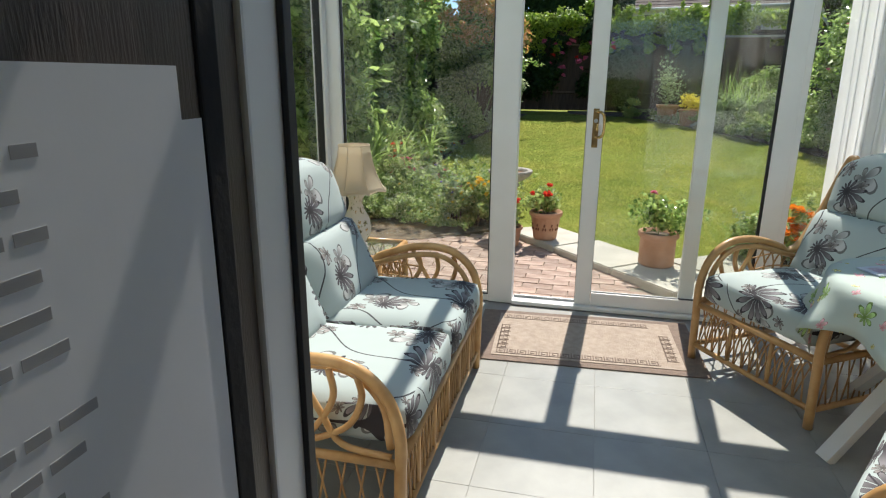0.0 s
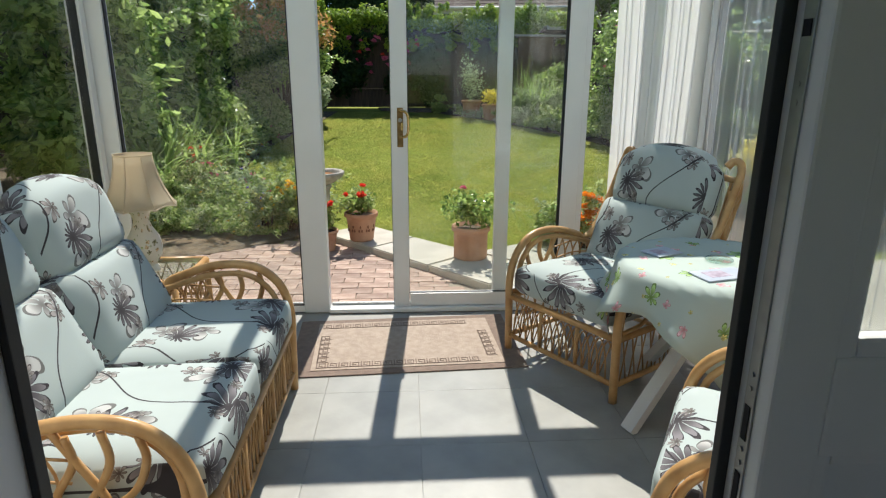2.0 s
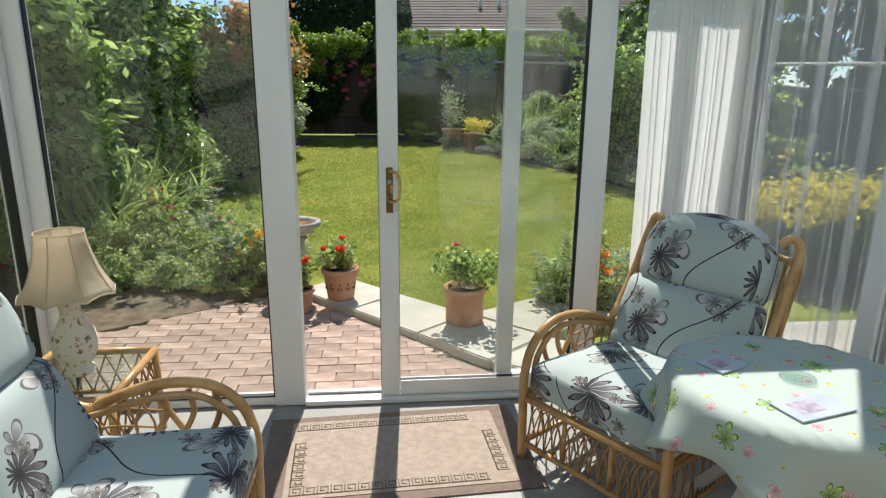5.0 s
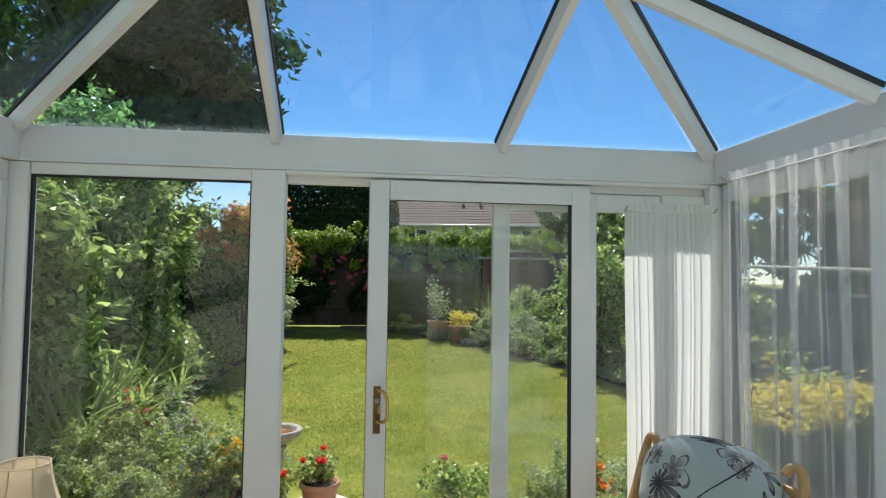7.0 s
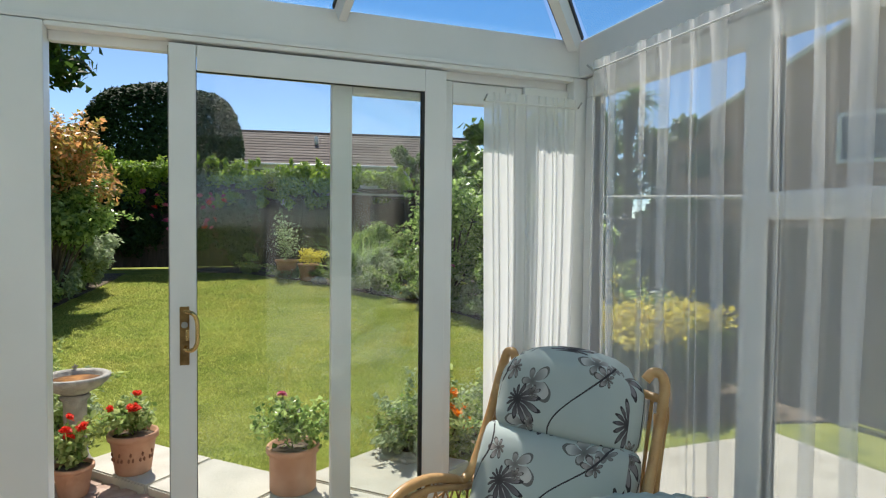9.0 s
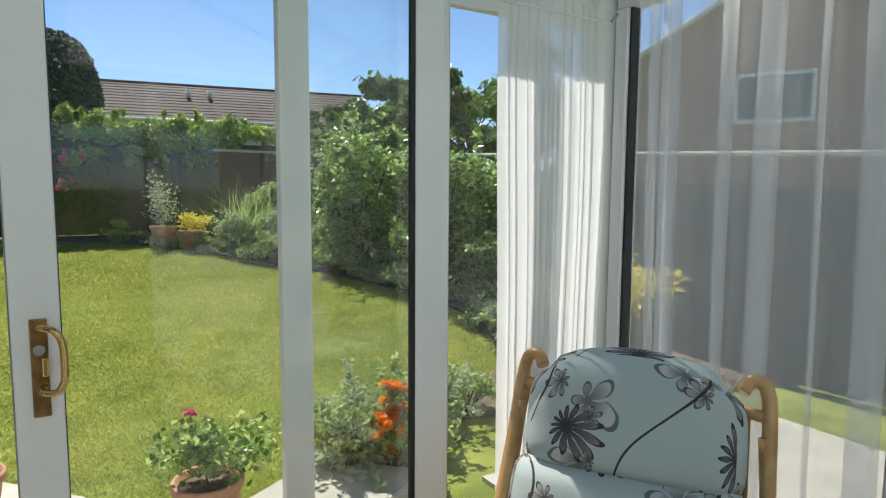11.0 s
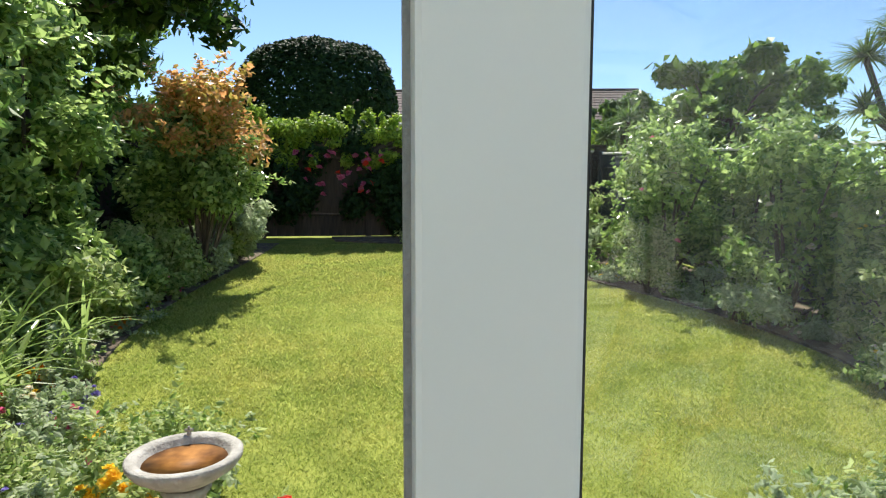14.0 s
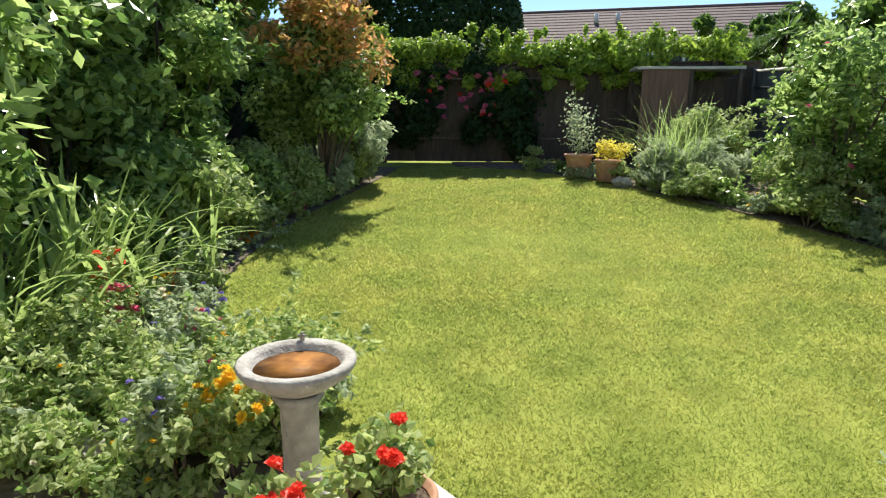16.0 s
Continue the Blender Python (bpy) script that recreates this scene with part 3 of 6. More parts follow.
def roof_bar(a, b, w=0.055, h=0.05, parent=roof):
    a, b = Vector(a), Vector(b)
    d = b - a
    side = d.cross(Vector((0, 0, 1))).normalized() * w / 2
    up = side.cross(d).normalized() * h
    bm = bmesh.new()
    v = [bm.verts.new(p + s + u) for p in (a, b) for s, u in ((side, up * 0), (-side, up * 0), (-side * 0.55, -up), (side * 0.55, -up))]
    for q in ((0, 1, 2, 3), (7, 6, 5, 4), (0, 4, 5, 1), (1, 5, 6, 2), (2, 6, 7, 3), (3, 7, 4, 0)):
        bm.faces.new([v[k] for k in q])
    bmesh.ops.recalc_face_normals(bm, faces=bm.faces[:])
    part("bar", bm, UPVC, parent)
    bm = bmesh.new()
    v = [bm.verts.new(p + s + u) for p in (a, b) for s, u in ((side * 1.25, up * 0), (-side * 1.25, up * 0), (-side * 1.25, up * 0.35), (side * 1.25, up * 0.35))]
    for q in ((0, 1, 2, 3), (7, 6, 5, 4), (0, 4, 5, 1), (1, 5, 6, 2), (2, 6, 7, 3), (3, 7, 4, 0)):
        bm.faces.new([v[k] for k in q])
    bmesh.ops.recalc_face_normals(bm, faces=bm.faces[:])
    part("bar_cap", bm, GASKET, parent, "dark rubber gasket on the roof bar")


apex = ((XA + XB) / 2 + 0.05, RIDGE_Y, RIDGE_Z)
roof_bar((XA, W, EAVE), apex, 0.07)
roof_bar((XB, W, EAVE), apex, 0.07)
roof_bar(apex, (apex[0], HY1, RIDGE_Z), 0.09)
for bx in (-0.42, 0.60):
    run = min(bx - XA, XB - bx)
    roof_bar((bx, W, EAVE), (bx + 0.045 * run, W - run, EAVE + SLOPE * run))
for by in (2.60, 1.65, 1.0):
    for sx in (XA, XB):
        run = min(W - by, (XB - XA) / 2)
        roof_bar((sx, by, EAVE), (sx + (run if sx == XA else -run), by, EAVE + SLOPE * run))
GZ = 0.006
for nm, poly in (("roof_pane", [(XA, W + 0.1, EAVE - 0.033), (XB, W + 0.1, EAVE - 0.033), apex]),
                 ("roof_pane", [(XA - 0.1, W, EAVE - 0.033), apex, (apex[0], HY1, RIDGE_Z), (XA - 0.1, HY1, EAVE - 0.033)]),
                 ("roof_pane", [(XB + 0.1, W, EAVE - 0.033), (XB + 0.1, HY1, EAVE - 0.033), (apex[0], HY1, RIDGE_Z), apex])):
    bm = bmesh.new()
    f = bm.faces.new([bm.verts.new((p[0], p[1], p[2] + GZ)) for p in poly])
    got = bmesh.ops.extrude_face_region(bm, geom=[f])
    bmesh.ops.translate(bm, vec=(0, 0, 0.008), verts=[v for v in got["geom"] if isinstance(v, bmesh.types.BMVert)])
    bmesh.ops.recalc_face_normals(bm, faces=bm.faces[:])
    pn = part(nm, bm, ROOF_GLASS, roof)
    pn.visible_shadow = False

# ---- house behind ----
OX0, OX1 = -0.465, 1.42
house = holder("wall_south", "house wall with a double glazed door opening", "wall")
part("wall_piece", boxed(-3.6, OX0 - 0.03, HY0, HY1, F - 0.1, 5.4), PLASTER, house)
part("wall_piece", boxed(OX1, 3.8, HY0, HY1, F - 0.1, 5.4), PLASTER, house)
part("wall_piece", boxed(OX0 - 0.03, OX1, HY0, HY1, 2.12, 5.4), PLASTER, house)
room = holder("wall_room", "plain plastered walls of the room behind", "wall")
part("wall_piece", boxed(-2.6, -2.5, -3.2, HY0, F - 0.1, 2.4), PLASTER, room)
part("wall_piece", boxed(2.7, 2.8, -3.2, HY0, F - 0.1, 2.4), PLASTER, room)
part("wall_piece", boxed(-2.6, 2.8, -3.3, -3.2, F - 0.1, 0.8), PLASTER, room)
part("wall_piece", boxed(-2.6, 2.8, -3.3, -3.2, 2.1, 2.4), PLASTER, room)
part("wall_piece", boxed(-2.6, -1.6, -3.3, -3.2, 0.8, 2.1), PLASTER, room)
part("wall_piece", boxed(1.8, 2.8, -3.3, -3.2, 0.8, 2.1), PLASTER, room)
# unseen opening, added so that sky light brightens the room and door leaf
added_window = holder("window_11", "unseen window added to let sky light into the room behind", "window")
pane("pane", -1.6, 1.8, -3.26, -3.254, 0.8, 2.1, added_window)
structure("ceiling_room", boxed(-2.6, 2.8, -3.3, HY0, 2.4, 2.5), PLASTER, "white plaster ceiling of the room behind", "ceiling")
structure("floor_room", boxed(-2.6, 2.8, -3.3, HY1 - 0.31, F - 0.14, F - 0.006), surface("brown_carpet", (0.16, 0.12, 0.09), (0.22, 0.17, 0.13), rough=1.0, scale=25, bump=0.5, bump_scale=200), "brown carpeted floor of the room behind", "floor")
# door frame
jamb = holder("door_frame", "white door frame with a brown reveal", "door frame")
bar_piece("jamb", OX0, -0.430, HY0 + 0.13, HY1 - 0.005, F, 2.06, jamb)
bar_piece("seal", -0.430, -0.418, HY1 - 0.045, HY1 - 0.02, F, 2.05, jamb, GASKET, 0.002, "black rubber weather seal")
bar_piece("reveal", OX0 - 0.03, -0.440, HY0 - 0.05, HY0 + 0.13, F, 2.08, jamb, BROWN_FRAME, 0.004, "dark brown wooden reveal")
bar_piece("head", OX0, OX1, HY0 + 0.13, HY1 - 0.005, 2.06, 2.12, jamb)
bar_piece("sill", OX0, OX1, HY0 - 0.05, HY1 + 0.02, F - 0.05, F + 0.012, jamb, STEEL, 0.004)


def closed_leaf():
    """Closed leaf of the double door: its lock edge stands bare."""
    leaf = holder("door_2", "closed white double-door leaf with a steel lock strip", "door")
    x0, x1, y0, y1 = 0.525, 1.41, HY1 - 0.13, HY1 - 0.05
    bar_piece("stile", x0, x0 + 0.075, y0, y1, F + 0.02, 2.05, leaf, bevel=0.005)
    bar_piece("stile", x1 - 0.12, x1, y0, y1, F + 0.02, 2.05, leaf, bevel=0.005)
    for z0, z1 in ((F + 0.02, 0.10), (0.80, 0.94), (1.95, 2.05)):
        bar_piece("rail", x0 + 0.075, x1 - 0.12, y0, y1, z0, z1, leaf, bevel=0.005)
    bar_piece("panel", x0 + 0.075, x1 - 0.12, y0 + 0.025, y1 - 0.025, 0.10, 0.80, leaf, bevel=0.002)
    pane("pane", x0 + 0.075, x1 - 0.12, y0 + 0.035, y0 + 0.042, 0.94, 1.95, leaf)
    bm = bmesh.new()
    for a in ((x0 + 0.07, x0 + 0.10, 0.935, 1.955), (x1 - 0.15, x1 - 0.115, 0.935, 1.955), (x0 + 0.07, x0 + 0.095, 0.09, 0.81)):
        box(bm, a[0], a[1], y0 + 0.002, y0 + 0.02, a[2], a[3], bevel=0.006)
    for a in ((x0 + 0.10, x1 - 0.15, 0.935, 0.965), (x0 + 0.10, x1 - 0.15, 1.92, 1.955), (x0 + 0.095, x1 - 0.15, 0.785, 0.81)):
        box(bm, a[0], a[1], y0 + 0.002, y0 + 0.02, a[2], a[3], bevel=0.006)
    part("glazing_bead", bm, UPVC, leaf)
    bar_piece("seal", x0 - 0.016, x0 + 0.002, y1 - 0.012, y1 + 0.006, F + 0.03, 2.05, leaf, GASKET, 0.002, "black rubber weather seal")
    strip = bar_piece("lock_strip", x0 - 0.003, x0, y0 + 0.028, y0 + 0.050, 0.12, 1.95, leaf, STEEL, 0.0008, "steel multipoint lock strip")
    ym = y0 + 0.039
    for z, h, w in ((0.72, 0.07, 0.012), (0.83, 0.05, 0.012), (0.50, 0.02, 0.014), (1.32, 0.018, 0.014), (0.33, 0.06, 0.012)):
        part("bolt_slot", boxed(x0 - 0.0042, x0 - 0.003, ym - w / 2, ym + w / 2, z - h / 2, z + h / 2), BLACK_CLOTH, strip, "dark bolt slot")
    for z in (0.40, 0.60, 0.66, 0.78, 0.89, 1.25, 1.60):
        bm = bmesh.new()
        for dz in (-0.01, 0.01):
            bmesh.ops.create_cone(bm, cap_ends=True, segments=10, radius1=0.0042, radius2=0.003, depth=0.002, matrix=pose(x0 - 0.004, ym, z + dz, 0, 90))
        part("screw", bm, STEEL, strip)


closed_leaf()


def open_leaf():
    """Dark brown inner door folded back beside the opening, with sheets pinned to it."""
    leaf = holder("door_3", "dark brown inner door folded back", "door")
    part("panel", boxed(-0.392, -0.352, 0.07, 0.66, F + 0.01, 2.04, bevel=0.004), DARK_WOOD, leaf)
    part("edge_trim", boxed(-0.395, -0.349, 0.66, 0.695, F + 0.01, 2.04, bevel=0.003), BLACK_CLOTH, leaf, "black door edge")
    notice = thing("notice_sheets", "white printed sheets pinned on the dark door", "paper")
    part("sheet", boxed(-0.3505, -0.3495, 0.29, 0.625, 0.67, 1.265), PAPER, notice)
    part("back_sheet", boxed(-0.3517, -0.3507, 0.40, 0.658, 0.63, 1.215), PAPER, notice)
    rng = random.Random(4)
    for k in range(17):
        z = 1.20 - 0.03 * k - (0.03 if k > 5 else 0)
        y = 0.30
        while y < 0.44:
            w = rng.uniform(0.02, 0.05)
            part("printed_word", boxed(-0.3495, -0.3492, y, y + w, z, z + 0.010), INK, notice)
            y += w + 0.008


open_leaf()

# ---- curtains ----
def curtain(name, a, b, z0, z1, gap, pleat, depth, material, label, seed):
    """A net hung in irregular pleats: flat single runs between folds where the cloth doubles back."""
    rng = random.Random(seed)
    a, b = Vector((*a, 0)), Vector((*b, 0))
    L = (b - a).length
    d = (b - a).normalized()
    nrm = Vector((-d.y, d.x, 0))
    prof, s = [(0.0, 0.0, 0.0)], 0.0
    while s < L - gap * 0.6:
        run = gap * rng.uniform(0.45, 1.5)
        w = pleat * rng.uniform(0.5, 1.5)
        for q in range(1, 5):
            prof.append((s + run * q / 4, depth * 0.35 * math.sin(math.pi * q / 4) * rng.uniform(-1, 1), s))
        s += run
        for q in range(1, 4):
            prof.append((s - w * q / 3, depth * (0.3 + 0.35 * q / 3), s))
        for q in range(1, 5):
            prof.append((s - w + (w * 1.25) * q / 4, depth * (0.75 + 0.3 * math.sin(q)), s))
        s += w * 0.25
    rows = 22
    bm = bmesh.new()
    grid = []
    for r in range(rows + 1):
        v = r / rows
        row = []
        for k, (u, off, key) in enumerate(prof):
            sway = 0.02 * math.sin(key * 9.0 + 2.2 * v) * v + 0.012 * math.sin(key * 23.0) * v
            head = 0.35 if v < 0.03 else 1.0
            p = a + d * min(max(u + sway, 0), L + 0.03) + nrm * (off * head * (0.6 + 0.6 * v) + 0.003 * math.sin(11 * v + key * 5))
            ruffle = 0.014 * abs(math.sin(k * 1.7)) if r == 0 else 0.0
            row.append(bm.verts.new((p.x, p.y, z1 + (z0 - z1) * v + ruffle)))
        grid.append(row)
    for r in range(rows):
        for c in range(len(prof) - 1):
            bm.faces.new((grid[r][c], grid[r][c + 1], grid[r + 1][c + 1], grid[r + 1][c])).smooth = True
    top = thing(name, label, "curtain")
    part("cloth", bm, material, top)
    bm = bmesh.new()
    tube(bm, [(a.x, a.y, z1 - 0.03), (b.x, b.y, z1 - 0.03)], 0.004, 8)
    part("curtain_wire", bm, UPVC, top, "thin white curtain wire")
    for q in (a, b):
        bm = bmesh.new()
        tube(bm, [(q.x, q.y, z1 - 0.03), (q.x + nrm.x * -0.03, q.y + nrm.y * -0.03, z1 - 0.01)], 0.004, 6)
        part("wire_hook", bm, STEEL, top)
    return top


curtain("net_curtain", (1.60, 3.40), (1.60, HY1 + 0.1), F + 0.03, 2.063, 0.115, 0.062, 0.055, NET, "sheer white net curtain along the side wall", 3)
curtain("net_curtain", (1.17, W - 0.06), (1.61, W - 0.06), F + 0.03, 1.93, 0.042, 0.007, 0.022, NET_THICK, "gathered white net curtain in the corner", 5)

# ---- cane furniture ----
def cane_seat(name, label, category, width, at, seats=1, group="", back=True):
    """Bent-cane frame with loose cushions; it faces -y, its base is at z = 0."""
    top = thing(name, label, category, group, at)
    h = width / 2
    yf, yb = -0.35, 0.30
    SEAT = 0.27
    for s in (-1, 1):
        x = s * h
        bm = bmesh.new()
        tube(bm, [(x, yf, 0), (x, yf - 0.005, 0.22), (x, yf - 0.005, 0.36), (x, yf + 0.035, 0.475), (x, yf + 0.13, 0.545), (x, yf + 0.28, 0.55), (x, yf + 0.44, 0.50), (x, yb - 0.17, 0.475), (x, yb - 0.10, 0.50), (x, yb - 0.04, 0.58), (x, yb + 0.03, 0.69), (x, yb + 0.09, 0.81), (x * 0.99, yb + 0.115, 0.86), (x * 0.95, yb + 0.12, 0.895), (x * 0.86, yb + 0.115, 0.90), (x * 0.80, yb + 0.10, 0.875)] if back else
             [(x, yf, 0), (x, yf - 0.005, 0.25), (x, yf + 0.03, 0.33)], 0.0175, 9)
        part("arm_pole", bm, CANE, top)
        bm = bmesh.new()
        tube(bm, [(x * 0.955, yf + 0.03, 0.30), (x * 0.955, yf + 0.05, 0.43), (x * 0.955, yf + 0.14, 0.515), (x * 0.955, yf + 0.28, 0.52), (x * 0.955, yf + 0.44, 0.475), (x * 0.955, yb - 0.12, 0.45)], 0.012, 8)
        part("inner_pole", bm, CANE, top)
        bm = bmesh.new()
        tube(bm, [(x, yb, 0), (x, yb, 0.25), (x, yb - 0.02, 0.40), (x, yb + 0.04, 0.62), (x * 0.97, yb + 0.07, 0.78)], 0.015, 8)
        part("back_leg", bm, CANE, top)
        bm = bmesh.new()
        tube(bm, [(x, yf, SEAT), (x, yb, SEAT)], 0.014, 8)
        tube(bm, [(x, yf, 0.075), (x, yb, 0.075)], 0.012, 8)
        part("side_rail", bm, CANE, top)
        # arm infill: fanned arcs and a woven ladder
        bm = bmesh.new()
        for k in range(3):
            y0 = yf + 0.06 + 0.08 * k
            tube(bm, [(x, yf + 0.30, SEAT + 0.02), (x, y0 + 0.09, 0.36), (x, y0 + 0.04, 0.45), (x, y0 + 0.05, 0.53 - 0.012 * abs(k - 1))], 0.010, 6)
        tube(bm, [(x, yf + 0.02, SEAT + 0.02), (x, yf + 0.16, 0.31), (x, yf + 0.22, 0.40), (x, yf + 0.30, 0.54)], 0.010, 6)
        part("arm_fan", bm, CANE, top)
        bm = bmesh.new()
        for k in range(5):
            y0 = yf + 0.30 + 0.055 * k
            tube(bm, [(x, y0, 0.28), (x, y0 + 0.06, 0.40), (x, y0 + 0.02, 0.53 - 0.012 * k)], 0.004, 5)
            tube(bm, [(x, y0 + 0.06, 0.28), (x, y0 - 0.0, 0.40), (x, y0 + 0.05, 0.52 - 0.012 * k)], 0.004, 5)
        for z in (0.34, 0.40, 0.46):
            tube(bm, [(x, yf + 0.27, z), (x, yf + 0.42, z + 0.012), (x, yb - 0.06, z - 0.012)], 0.004, 5)
        # lattice below the seat at the side
        for k in range(11):
            y0 = yf + 0.03 + 0.058 * k
            tube(bm, [(x, y0, 0.08), (x, y0 + 0.035, 0.26)], 0.0035, 5)
            tube(bm, [(x, y0 + 0.04, 0.08), (x, y0 + 0.005, 0.26)], 0.0035, 5)
        part("side_weave", bm, WEAVE, top, "thin cane lattice")
        # wing beside the headrest
        if back:
            bm = bmesh.new()
            tube(bm, [(x, yb - 0.02, 0.62), (x, yb + 0.02, 0.68), (x, yb + 0.12, 0.76), (x, yb + 0.10, 0.85)], 0.010, 6)
            tube(bm, [(x, yb + 0.02, 0.50), (x, yb + 0.10, 0.70), (x, yb + 0.16, 0.80), (x, yb + 0.12, 0.88)], 0.010, 6)
            part("wing_fan", bm, CANE, top)
    for z, r in ((SEAT, 0.015), (0.075, 0.012)):
        for y in (yf, yb):
            bm = bmesh.new()
            tube(bm, [(-h, y, z), (h, y, z)], r, 8)
            part("cross_rail", bm, CANE, top)
    # front panel: upright slats and hooped cane
    n = max(3, round(width / 0.2))
    for k in range(n + 1):
        x = -h + width * k / n
        bm = bmesh.new()
        tube(bm, [(x, yf, 0.075), (x, yf, SEAT)], 0.009, 6)
        part("front_slat", bm, CANE, top)
    bm = bmesh.new()
    step = 0.042
    for k in range(int(width / step) - 1):
        x = -h + 0.03 + step * k
        tube(bm, [(x, yf, 0.08), (x + 0.012, yf, 0.19), (x + step, yf, 0.25), (x + 2 * step - 0.012, yf, 0.19), (x + 2 * step, yf, 0.08)], 0.0038, 5, 3)
        tube(bm, [(x, yf + 0.004, 0.08), (x + step * 1.5, yf + 0.004, 0.265)], 0.003, 5, 2)
    part("front_weave", bm, WEAVE, top, "hooped thin cane weave")
    if back:
        bm = bmesh.new()
        tube(bm, [(-h * 0.97, yb + 0.10, 0.82), (-h * 0.5, yb + 0.15, 0.825), (0, yb + 0.155, 0.825), (h * 0.5, yb + 0.15, 0.825), (h * 0.97, yb + 0.10, 0.82)], 0.015, 8)
        part("top_rail", bm, CANE, top)
        for k in range(7):
            x = -h * 0.85 + h * 1.7 * k / 6
            bm = bmesh.new()
            tube(bm, [(x, yb, SEAT), (x, yb + 0.04, 0.55), (x, yb + 0.13, 0.82)], 0.007, 6)
            part("back_spindle", bm, CANE, top)
    w = (width - 0.05) / seats
    for k in range(seats):
        cx = -width / 2 + 0.025 + w * (k + 0.5)
        part("seat_cushion", pillow(w - 0.006, 0.66, 0.135, 0.045, 0.015, pose(cx, -0.045, SEAT + 0.085, -2)), CUSHION, top, "pale cushion printed with grey flowers")
        if back:
            part("back_cushion", pillow(w - 0.01, 0.36, 0.15, 0.06, 0.035, pose(cx, yb - 0.085, 0.515, 66), 9), CUSHION, top, "pale cushion printed with grey flowers")
            part("head_cushion", pillow(w - 0.04, 0.31, 0.16, 0.08, 0.03, pose(cx, yb + 0.03, 0.775, 72), 10, 0.035), CUSHION, top, "plump pale headrest printed with grey flowers")
    return top


# sofa along the west wall, faces east
cane_seat("cane_sofa", "two-seat cane sofa with grey flower-print cushions", "sofa", 1.21, pose(-0.785, 2.095, F, 0, 0, 90) @ Matrix.Diagonal((0.98, 1.03, 1.035, 1)), seats=2)
# armchair in the corner by the garden front
cane_seat("cane_armchair", "cane armchair with flower-print cushions beside the round table", "armchair", 0.62, pose(1.063, 2.972, F, 0, 0, -57) @ Matrix.Scale(1.05, 4), group="cane armchairs")
cane_seat("cane_armchair", "cane armchair with flower-print cushions near the doorway", "armchair", 0.60, pose(1.10, 1.48, F, 0, 0, -121) @ Matrix.Scale(1.0, 4), group="cane armchairs")


# ---- round table with cloth ----
TX, TY, TZ, TR = 1.262, 2.41, 0.583, 0.362


def round_table():
    top = thing("round_table", "round white resin table under a flowered cloth", "table", at=pose(TX, TY, F))
    bm = bmesh.new()
    lathe(bm, [(TR - 0.03, TZ - F - 0.03), (TR - 0.005, TZ - F - 0.028), (TR - 0.005, TZ - F - 0.01), (TR - 0.02, TZ - F - 0.006)], 40)
    part("tabletop", bm, WHITE_RESIN, top)
    for k in range(4):
        a = radians(20 + 90 * k)
        bm = bmesh.new()
        m = pose(0, 0, 0, 0, 0, math.degrees(a))
        q = [Vector((-0.10, 0, TZ - F - 0.03)), Vector((0.36, 0, 0.0))]
        d = (q[1] - q[0]).normalized()
        u = Vector((0, 0.03, 0))
        n2 = d.cross(Vector((0, 1, 0))) * 0.016
        vs = [bm.verts.new(p + s * u + t * n2) for p in q for s, t in ((1, 1), (-1, 1), (-1, -1), (1, -1))]
        for f in ((0, 1, 2, 3), (7, 6, 5, 4), (0, 4, 5, 1), (1, 5, 6, 2), (2, 6, 7, 3), (3, 7, 4, 0)):
            bm.faces.new([vs[i] for i in f])
        bmesh.ops.recalc_face_normals(bm, faces=bm.faces[:])
        bm.transform(m @ Matrix.Translation((0, 0.035 * (k % 2), 0)))
        part("leg", bm, WHITE_RESIN, top)


def tablecloth():
    """Square cloth over the round top: it drapes deepest at the corners, in loose folds."""
    bm = bmesh.new()
    uvl = bm.loops.layers.uv.new("UVMap")
    sides, rings = 96, 16
    rows = []
    for r in range(rings + 1):
        row = []
        for k in range(sides):
            a = 2 * math.pi * k / sides
            corner = abs(math.cos(2 * (a - 0.45)))
            edge = 0.50 / max(abs(math.cos(a - 0.45)), abs(math.sin(a - 0.45)))
            drop_len = edge - TR + 0.015
            s = r / rings * (TR + drop_len)
            if s < TR:
                p = (s * math.cos(a), s * math.sin(a), 0.0)
            else:
                dn = s - TR
                flare = 0.02 + dn * 0.16 + dn * 0.20 * math.sin(8 * a + 1.0) * min(1, dn * 8)
                rr = TR + min(dn, 0.012) + flare * min(1, dn * 6)
                p = (rr * math.cos(a), rr * math.sin(a), -max(0.0, dn - 0.006))
            row.append((bm.verts.new(p), (s * math.cos(a), s * math.sin(a))))
        rows.append(row)
    uv_of = {}
    for row in rows:
        for v, q in row:
            uv_of[v] = q
    for r in range(rings):
        for k in range(sides):
            q = (rows[r][k][0], rows[r][(k + 1) % sides][0], rows[r + 1][(k + 1) % sides][0], rows[r + 1][k][0])
            if r == 0:
                continue
            f = bm.faces.new(q)
            f.smooth = True
    centre = bm.verts.new((0, 0, 0))
    uv_of[centre] = (0, 0)
    for k in range(sides):
        bm.faces.new((centre, rows[1][k][0], rows[1][(k + 1) % sides][0]))
    for v, _ in rows[0]:
        bm.verts.remove(v)
    for f in bm.faces:
        for lp in f.loops:
            lp[uvl].uv = uv_of[lp.vert]
    bmesh.ops.recalc_face_normals(bm, faces=bm.faces[:])
    ob = solo("tablecloth", bm, TABLE_CLOTH, "pale cloth printed with small spring flowers", "tablecloth")
    ob.location = (TX, TY, TZ + 0.002)
    mod = ob.modifiers.new("thick", "SOLIDIFY")
    mod.thickness = 0.002
    mod.offset = -1


round_table()
tablecloth()


